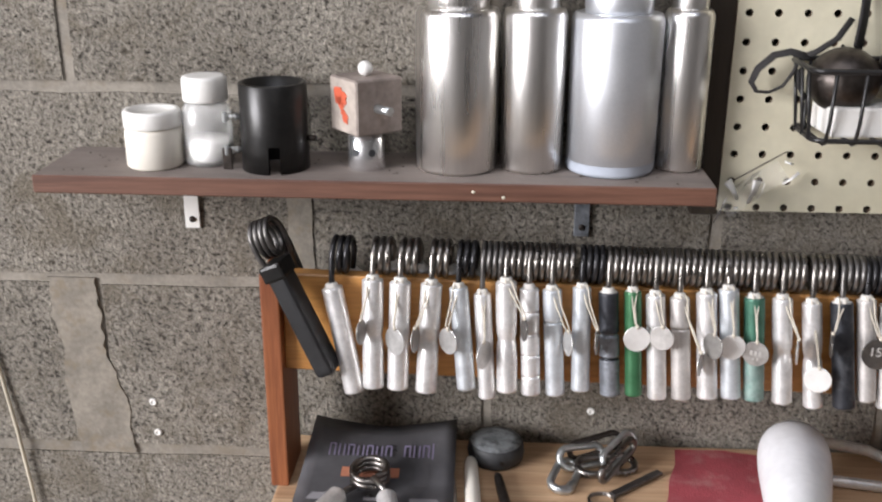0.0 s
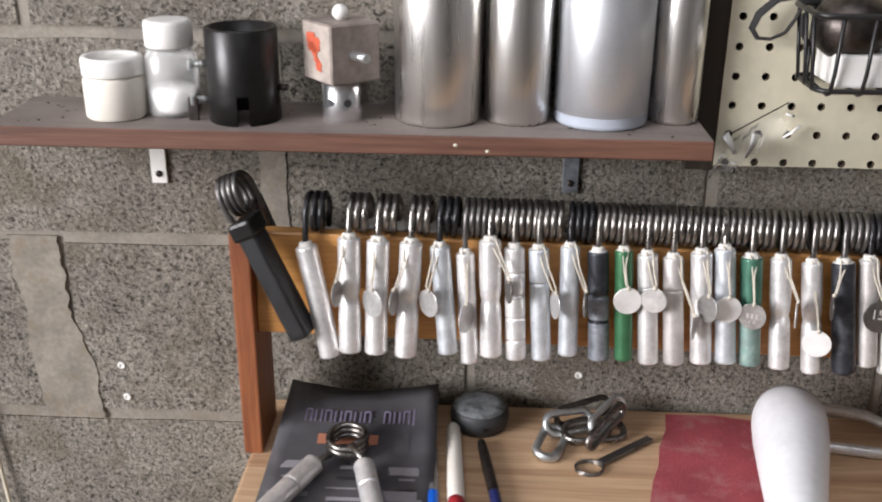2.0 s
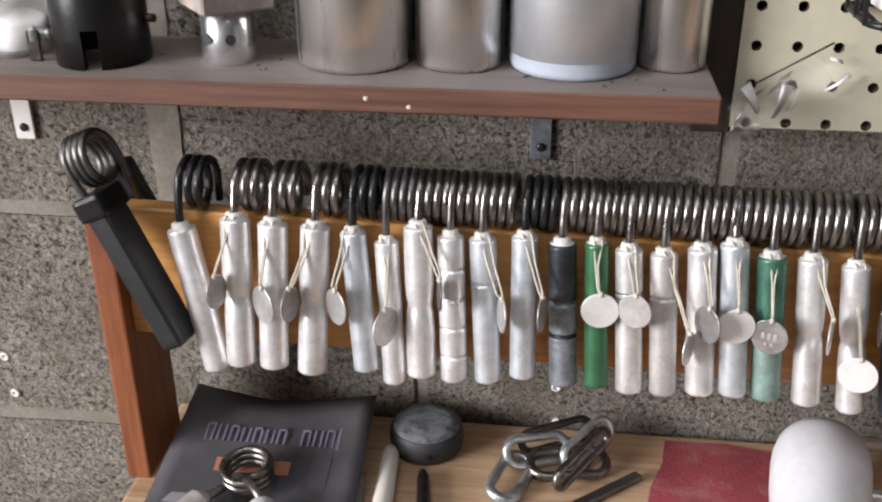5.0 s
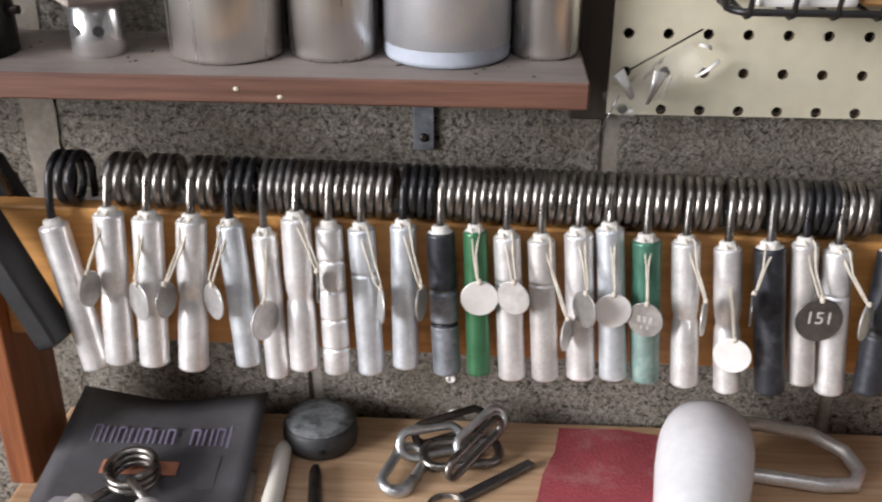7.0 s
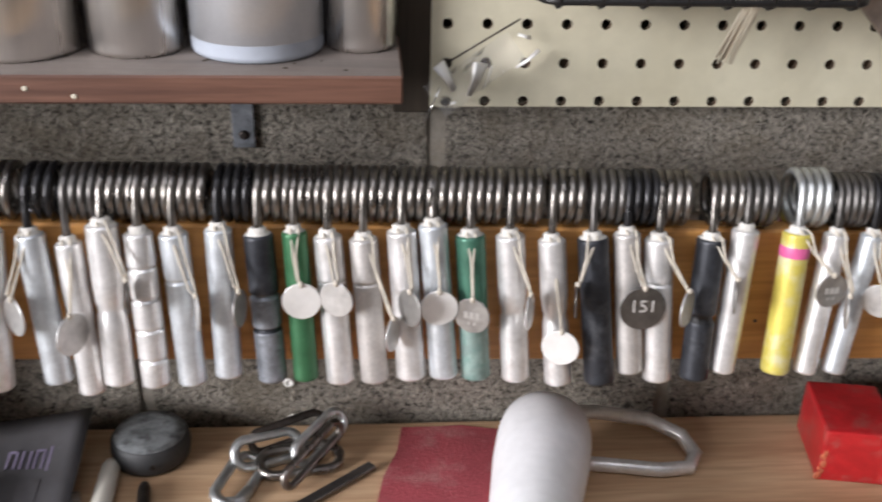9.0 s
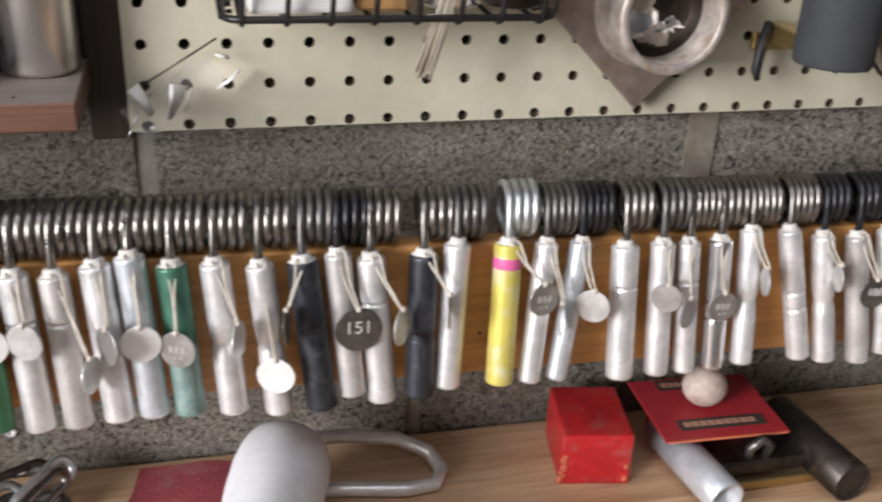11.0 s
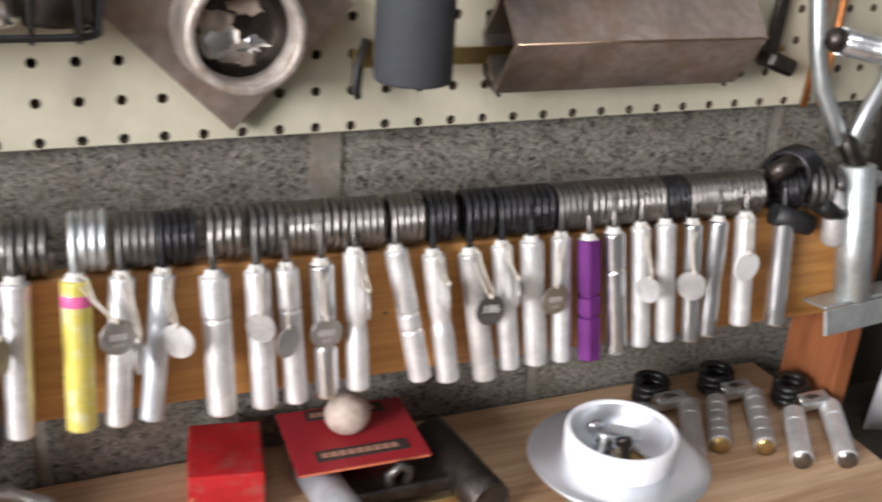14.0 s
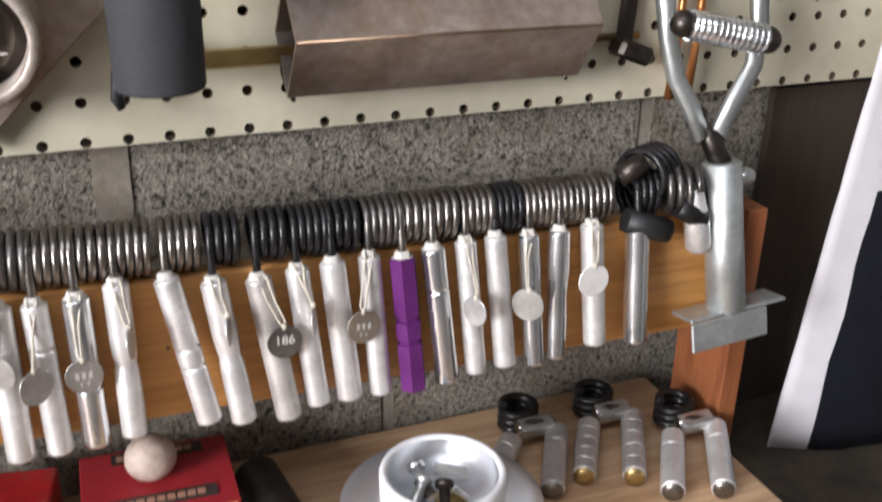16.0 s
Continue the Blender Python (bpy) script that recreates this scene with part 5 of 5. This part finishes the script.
def chain_links():
    """Steel chain links, a clevis and a key ring in a small heap."""
    t = thing("chain_links", (0.187, 0.907, BENCH_Z), "small heap of zinc chain links and carabiners on the bench", "chain")

    def link(cx, cy, cz, length, wide, r, rz, rx, ry, mat):
        pts = []
        for k in range(28):
            a = 2 * math.pi * k / 28
            x = (length / 2 - wide / 2) * (1 if math.cos(a) > 0 else -1) + wide / 2 * math.cos(a)
            pts.append(pose(cx, cy, cz, rx, ry, rz) @ Vector((x, wide / 2 * math.sin(a), 0)))
        bm = bmesh.new()
        sweep(bm, pts, r, 10, closed=True)
        part("link", bm, mat, t)

    link(-0.036, -0.015, 0.0062, 0.052, 0.021, 0.0038, 72, 14, 0, ZINC)
    link(-0.018, 0.012, 0.012, 0.050, 0.020, 0.0036, 25, 55, 6, ZINC)
    link(0.006, 0.004, 0.008, 0.058, 0.024, 0.0036, 10, 12, 0, SPRING)
    link(0.020, 0.020, 0.016, 0.050, 0.017, 0.0032, 48, 60, -14, ZINC)
    link(0.016, -0.002, 0.018, 0.064, 0.014, 0.0030, 54, 80, -10, SPRING)
    link(-0.004, 0.024, 0.018, 0.056, 0.016, 0.0030, 22, 72, -6, IRON)
    bm = bmesh.new()
    sweep(bm, [(-0.05, -0.03, 0.005), (-0.045, -0.038, 0.005), (-0.035, -0.037, 0.005), (-0.028, -0.026, 0.006)], 0.0042, 10)
    part("hook", bm, ZINC, t)
    k = thing("key_ring", (0.184, 0.858, BENCH_Z), "split key ring with a steel bar tag on the bench", "key ring")
    bm = bmesh.new()
    for dz in (0.0012, 0.0032):
        sweep(bm, [(0.0125 * math.cos(a * math.pi / 14), 0.011 * math.sin(a * math.pi / 14), dz + 0.0004 * (a % 7) / 7) for a in range(28)], 0.0011, 7, closed=True)
    part("ring", bm, SPRING, k)
    bm = bmesh.new()
    box(bm, (0.068, 0.0085, 0.0035), (0.036, 0.028, 0.004), pose(0, 0, 0, 0, 0, 40), 0.0008)
    part("bar", bm, SPRING_DULL, k)


chain_links()


def grip_sheet():
    """Faded red sheet with ragged edges."""
    rng = random.Random(8)
    bm = bmesh.new()
    left = [(-0.036 - 0.066 * v + rng.uniform(-0.002, 0.002), 0.10 - 0.26 * v) for v in [k / 9 for k in range(10)]]
    right = [(0.052 + 0.012 * v + rng.uniform(-0.003, 0.003), 0.088 - 0.25 * v) for v in [k / 9 for k in range(10)]]
    back = [(0.044, 0.094), (0.030, 0.0965), (0.010, 0.101), (-0.01, 0.1)]
    ring = left + right[::-1] + back
    lo = [bm.verts.new((x, y, 0)) for x, y in ring]
    hi = [bm.verts.new((x, y, 0.0016)) for x, y in ring]
    bm.faces.new(hi)
    bm.faces.new(lo[::-1])
    for k in range(len(ring)):
        j = (k + 1) % len(ring)
        bm.faces.new((lo[k], lo[j], hi[j], hi[k]))
    whole("grip_sheet", bm, RED_CLOTH, (0.306, 0.856, BENCH_Z), "faded red rubbery sheet with ragged edges on the bench", "sheet")


grip_sheet()


def cone_grip():
    """Rounded white cone lying on its side, the big end towards the wall."""
    tilt = math.degrees(math.atan2(0.036 - 0.0235, 0.145))
    t = thing("cone_grip", pose(0.374, 0.914, BENCH_Z + 0.0352, 90 - tilt, 0, -14), "white enamelled tapered cone lying on the bench", "cone grip")
    bm = bmesh.new()
    lathe(bm, [(0.0008, -0.004), (0.010, -0.0035), (0.020, -0.0005), (0.0275, 0.005), (0.0318, 0.012), (0.0332, 0.021), (0.0336, 0.032), (0.0328, 0.06), (0.0285, 0.115), (0.0240, 0.168), (0.018, 0.230), (0.017, 0.233)], 48)
    part("body", bm, CUP_WHITE, t)
    bm = bmesh.new()
    lathe(bm, [(0.0168, 0.2327), (0.0155, 0.236), (0.010, 0.237)], 36)
    part("end_cap", bm, ALU_GREY, t)


cone_grip()
bm = bmesh.new()
sweep(bm, [(-0.062, 0.022, 0.030), (-0.03, 0.028, 0.026), (0.012, 0.028, 0.018), (0.036, 0.018, 0.010), (0.042, 0.0, 0.006), (0.034, -0.014, 0.0046), (0.012, -0.016, 0.0046), (-0.03, -0.008, 0.0046), (-0.06, -0.004, 0.0046)], 0.0055, 12)
whole("bent_rod", bm, ALU, (0.445, 0.908, BENCH_Z + 0.001), "bent steel rod loop lying on the bench", "steel rod")


def red_box():
    t = thing("red_box", (0.603, 0.911, BENCH_Z), "scuffed red painted metal box on the bench", "box")
    bm = bmesh.new()
    box(bm, (0.053, 0.066, 0.044), (0, 0, 0.022), pose(0, 0, 0, 0, 0, -10), 0.0022, 2)
    body = part("body", bm, RED_BOX, t)
    rng = random.Random(31)
    for k in range(12):
        bm = bmesh.new()
        u = rng.choice((-1, 1))
        ball(bm, rng.uniform(0.0012, 0.0028), (u * 0.024 + rng.uniform(-0.002, 0.002) - 0.006, -0.0325 - u * 0.0042, rng.uniform(0.004, 0.035)), (1, 0.25, 1.3), 8, 6)
        part("paint_chip", bm, RED_WORN, body, "chipped paint")


red_box()


def red_card():
    """Red card propped on a dark block, with a label that cannot be read."""
    t = thing("red_display_card", (0.697, 0.905, BENCH_Z), "red display card propped flat with a dark label strip", "display card")
    m = pose(0, 0, 0.0400, 1.0, 0, -2)
    bm = bmesh.new()
    box(bm, (0.100, 0.079, 0.0016), (0, 0, 0), None, 0.0004)
    card = part("card", bm, RED_CARD, t, "", m)
    bm = bmesh.new()
    box(bm, (0.096, 0.0012, 0.0017), (0, -0.0394, 0.0001))
    part("worn_edge", bm, RED_WORN, t, "", m)
    for y, w in ((-0.022, 0.070), (0.030, 0.062)):
        bm = bmesh.new()
        box(bm, (w, 0.0125, 0.0006), (0.002, y, 0.0012))
        lb = part("label", bm, DARK_LABEL, t, "dark label strip", m)
        bm = bmesh.new()
        for k in range(9):
            box(bm, (w * 0.075, 0.0055, 0.0004), ((k - 4) * w * 0.094, y, 0.0017))
        part("print_bar", bm, LABEL_INK, lb, "tan print bars")
    bm = bmesh.new()
    box(bm, (0.062, 0.05, 0.0385), (-0.002, 0.008, 0.01925), None, 0.002)
    part("block", bm, RED_BOX, t, "red block under the card")


red_card()
bm = bmesh.new()
ball(bm, 0.0165, (0, 0, 0.0165), (1.05, 1, 0.97), 28, 18)
whole("stone_ball", bm, STONE, (0.694, 0.908, BENCH_Z + 0.0412), "speckled stone ball resting on the red card", "ball")


def plate_loader():
    """Two pipe handles on a steel bridge."""
    t = thing("pipe_grip", (0.713, 0.865, BENCH_Z), "steel grip tool of two pipes joined by a dark bridge", "grip tool")
    for x, r0, mat, dy in ((-0.050, 0.0145, ALU_COOL, 0.0), (0.052, 0.0165, IRON, 0.004)):
        a, b = Vector((x, 0.045 + dy, 0.020)), Vector((x + 0.012, -0.042, 0.018))
        q = (b - a).to_track_quat("Z", "Y").to_matrix().to_4x4()
        L = (b - a).length
        bm = bmesh.new()
        lathe(bm, [(r0 * 0.84, 0.001), (r0, 0.0), (r0, L - 0.001), (r0 - 0.001, L), (r0 * 0.84, L), (r0 * 0.84, 0.002)], 26, cap=False)
        pipe = part("pipe", bm, mat, t, "", Matrix.Translation(a) @ q)
        bm = bmesh.new()
        lathe(bm, [(r0 * 0.83, L - 0.02 if x < 0 else L - 0.002), (0.001, L - 0.02 if x < 0 else L - 0.002)], 20)
        part("plug", bm, PUCK if x < 0 else SPRING_DULL, pipe)
    bm = bmesh.new()
    box(bm, (0.092, 0.036, 0.012), (0.003, 0.008, 0.016), None, 0.002)
    part("bridge", bm, IRON, t)
    bm = bmesh.new()
    sweep(bm, [(0.0, -0.004, 0.02), (-0.002, -0.006, 0.032), (0.006, -0.007, 0.040), (0.014, -0.006, 0.034), (0.013, -0.004, 0.02)], 0.0038, 10)
    part("eye", bm, SPRING_DULL, t)
    bm = bmesh.new()
    box(bm, (0.10, 0.004, 0.008), (0.002, -0.014, 0.005), None, 0.001)
    part("flange", bm, BRASS, t)


plate_loader()


def flange_dish():
    t = thing("flanged_dish", (0.862, 0.797, BENCH_Z), "white flanged metal dish on a stem, holding metal scraps", "dish")
    bm = bmesh.new()
    lathe(bm, [(0.034, 0.0), (0.035, 0.002), (0.030, 0.010), (0.026, 0.050)], 40)
    part("stem", bm, PALE_TIN, t, "pale metal stem")
    up = Matrix.Translation((0, 0, 0.050))
    bm = bmesh.new()
    lathe(bm, [(0.026, 0.0), (0.060, 0.004), (0.0645, 0.0065), (0.0655, 0.008), (0.0645, 0.0095), (0.055, 0.0100), (0.038, 0.011)], 56)
    part("flange", bm, PALE_TIN, t, "pale grey flange", up)
    bm = bmesh.new()
    lathe(bm, [(0.0385, 0.0102), (0.0400, 0.013), (0.0405, 0.030), (0.0395, 0.032), (0.0372, 0.0325), (0.0355, 0.031), (0.032, 0.014), (0.02, 0.012), (0.001, 0.012)], 56)
    part("cup", bm, CUP_WHITE, t, "", up)
    bm = bmesh.new()
    lathe(bm, [(0.0348, 0.0305), (0.031, 0.0155), (0.001, 0.0135)], 48, cap=False)
    part("lining", bm, PALE_TIN, t, "pale metal lining", up)
    rng = random.Random(17)
    for k in range(9):
        a, d = rng.uniform(0, 6.28), rng.uniform(0.004, 0.024)
        bm = bmesh.new()
        m = pose(d * 0.85 * math.cos(a), d * 0.85 * math.sin(a), 0.065 + rng.uniform(0, 0.006), rng.uniform(-40, 40), rng.uniform(-40, 40), rng.uniform(0, 180))
        if k % 3 == 0:
            lathe(bm, [(0.003, -0.009), (0.0036, -0.008), (0.0036, 0.006), (0.006, 0.0062), (0.006, 0.010)], 12, m @ pose(0, 0, 0, 80))
        else:
            box(bm, (rng.uniform(0.016, 0.028), rng.uniform(0.008, 0.014), 0.0035), (0, 0, 0), m, 0.0008)
        part("metal_scrap", bm, (ZINC, BRASS, ALU_SHINY, IRON)[k % 4], t)


flange_dish()


def lying_gripper(cx, cy, ends, material, ring_style, label):
    """A gripper with a clamp collar, lying flat: black coil at the back, two handles that spread towards the bench's edge."""
    t = thing("hand_gripper", (cx, cy, BENCH_Z), label, "hand gripper", "grippers lying on the bench")
    bm = bmesh.new()
    pts = []
    for k in range(64):
        a = 2 * math.pi * k / 18
        pts.append((0.0135 * math.cos(a), 0.0135 * math.sin(a) * 0.9 + 0.006, 0.007 + 0.022 * k / 63))
    sweep(bm, pts, 0.0036, 9)
    part("spring", bm, BLACK_PIPE, t, "black steel coil")
    bm = bmesh.new()
    box(bm, (0.030, 0.013, 0.012), (0.004, -0.017, 0.020), pose(0, 0, 0, 20), 0.0025, 2)
    part("collar", bm, ZINC, t, "zinc clamp collar")
    bm = bmesh.new()
    sweep(bm, [(-0.012, -0.016, 0.022), (0.0, -0.017, 0.022), (0.020, -0.018, 0.021)], [0.004, 0.0052, 0.004], 10)
    part("screw", bm, SPRING, t)
    for (ex, ey), sx in zip(ends, (-0.018, 0.022)):
        a, b = Vector((sx, -0.020, 0.014)), Vector((ex - cx, ey - cy, 0.0098))
        L = (a - b).length
        q = (a - b).to_track_quat("Z", "Y").to_matrix().to_4x4()
        bm = bmesh.new()
        lathe(bm, [(p, z + L) for p, z in handle_profile(ring_style, 0.0092, L)], 22)
        hd = part("handle", bm, material, t, "", Matrix.Translation(b) @ q)
        bm = bmesh.new()
        lathe(bm, [(0.0015, -0.0012), (0.0078, -0.001), (0.0082, 0.0005)], 20)
        part("end_cap", bm, BRASS if ring_style == "rings" else SPRING, hd)


lying_gripper(0.980, 0.918, ((0.928, 0.862), (0.966, 0.836)), ALU_GREY, "band", "dull aluminium gripper with a black coil beside the dish")
lying_gripper(1.048, 0.916, ((0.996, 0.843), (1.031, 0.829)), ALU_GREY, "rings", "ringed aluminium gripper with brass ends lying on the bench")
lying_gripper(1.103, 0.880, ((1.048, 0.804), (1.085, 0.793)), ALU, "band", "aluminium gripper with a black coil at the bench end")


# ---- small things on the wall ----
for x, z in ((-0.285, 1.064), (-0.283, 1.027), (0.182, 1.069), (0.184, 1.035)):
    bm = bmesh.new()
    lathe(bm, [(0.0042, 0), (0.0042, 0.0008), (0.0032, 0.0016), (0.0022, 0.0016), (0.002, 0.0002), (0.0005, 0.0001)], 18, pose(0, 0, 0, 90))
    whole("wall_plug", bm, WHITE_PLASTIC, (x, WALL_Y - 0.0002, z), "pale plastic wall plug in the concrete block", "wall plug", "wall plugs")
bm = bmesh.new()
sweep(bm, [(-0.460, 0.969, 1.20), (-0.452, 0.969, 1.13), (-0.446, 0.969, 1.09), (-0.438, 0.968, 1.03), (-0.431, 0.967, 0.96), (-0.426, 0.965, 0.90), (-0.37, 0.93, 0.5), (-0.37, 0.93, 0.0)], 0.0021, 9)
whole("cable", bm, CABLE, (0, 0, 0), "thin cream cable hanging down the wall", "cable")


# ---- the courses of concrete block ----
def block_mesh(wide, high, seed):
    rng = random.Random(seed)
    bm = bmesh.new()
    nx, nz = max(2, int(wide / 0.05)), 3
    front = []
    for i in range(nx + 1):
        col = []
        for j in range(nz + 1):
            edge = i in (0, nx) or j in (0, nz)
            jx, jz = (rng.uniform(-0.0016, 0.0016) if edge else 0), (rng.uniform(-0.0014, 0.0014) if edge else 0)
            col.append(bm.verts.new((-wide / 2 + wide * i / nx + jx, 0.0012 if edge else rng.uniform(-0.0004, 0.0003), -high / 2 + high * j / nz + jz)))
        front.append(col)
    for i in range(nx):
        for j in range(nz):
            bm.faces.new((front[i][j], front[i + 1][j], front[i + 1][j + 1], front[i][j + 1]))
    rim = [front[i][0] for i in range(nx + 1)] + [front[nx][j] for j in range(1, nz + 1)] + [front[i][nz] for i in range(nx - 1, -1, -1)] + [front[0][j] for j in range(nz - 1, 0, -1)]
    back = [bm.verts.new((v.co.x, 0.012, v.co.z)) for v in rim]
    for k in range(len(rim)):
        j = (k + 1) % len(rim)
        bm.faces.new((rim[k], back[k], back[j], rim[j]))
    return solid("block", bm, BLOCK)


BLOCK_MESHES = [block_mesh(0.394, 0.187, s) for s in range(5)]
for course in range(-6, 7):
    zmid = 1.3035 + 0.199 * course
    shift = 0.2925 if course % 2 == 0 else 0.0725
    for k in range(-7, 7):
        xmid = shift + 0.4065 * k + 0.203
        if -2.3 < xmid < 2.8 and 0.09 < zmid < 2.6:
            ob = new("block", BLOCK_MESHES[(course * 3 + k * 5) % 5])
            ob.parent = wall_north
            ob.matrix_parent_inverse = wall_north.matrix_basis.inverted()
            ob.matrix_basis = Matrix.Translation((xmid, WALL_Y, zmid))


def smear(name, x0, z0, x1, z1, wide, seed, ragged=0.08):
    """Ragged mortar smeared over an upright joint, hardly proud of the blocks."""
    rng = random.Random(seed)
    n = 40
    left, right = [], []
    drift_l = drift_r = 0.0
    for k in range(n + 1):
        u = k / n
        x, z = x0 + (x1 - x0) * u, z0 + (z1 - z0) * u
        drift_l = min(1.0, max(-1.0, drift_l + rng.uniform(-0.28, 0.28)))
        drift_r = min(1.0, max(-1.0, drift_r + rng.uniform(-0.28, 0.28)))
        left.append((x - wide * (0.5 + ragged * drift_l), z))
        right.append((x + wide * (0.5 + ragged * drift_r), z))
    bm = bmesh.new()
    extrude_outline(bm, left + right[::-1], WALL_Y - 0.0003, WALL_Y + 0.006)
    ob = part(name, bm, SMEAR, wall_north, "brownish smeared mortar")
    ob.matrix_parent_inverse = wall_north.matrix_basis.inverted()


smear("mortar_smear", -0.358, 1.205, -0.338, 1.0, 0.046, 2, 0.2)
smear("mortar_smear", -0.117, 1.395, -0.117, 1.21, 0.024, 5)
smear("mortar_smear", 0.696, 1.395, 0.695, 1.21, 0.024, 4)

# dark upright between the shelf and the pegboard
bm = bmesh.new()
box(bm, (0.026, 0.012, 0.36), (0, 0, 0.18), None, 0.0012)
whole("upright_strip", bm, DARK_BROWN, (0.2745, 0.9645, 1.292), "dark upright strip between shelf and pegboard", "wooden strip")
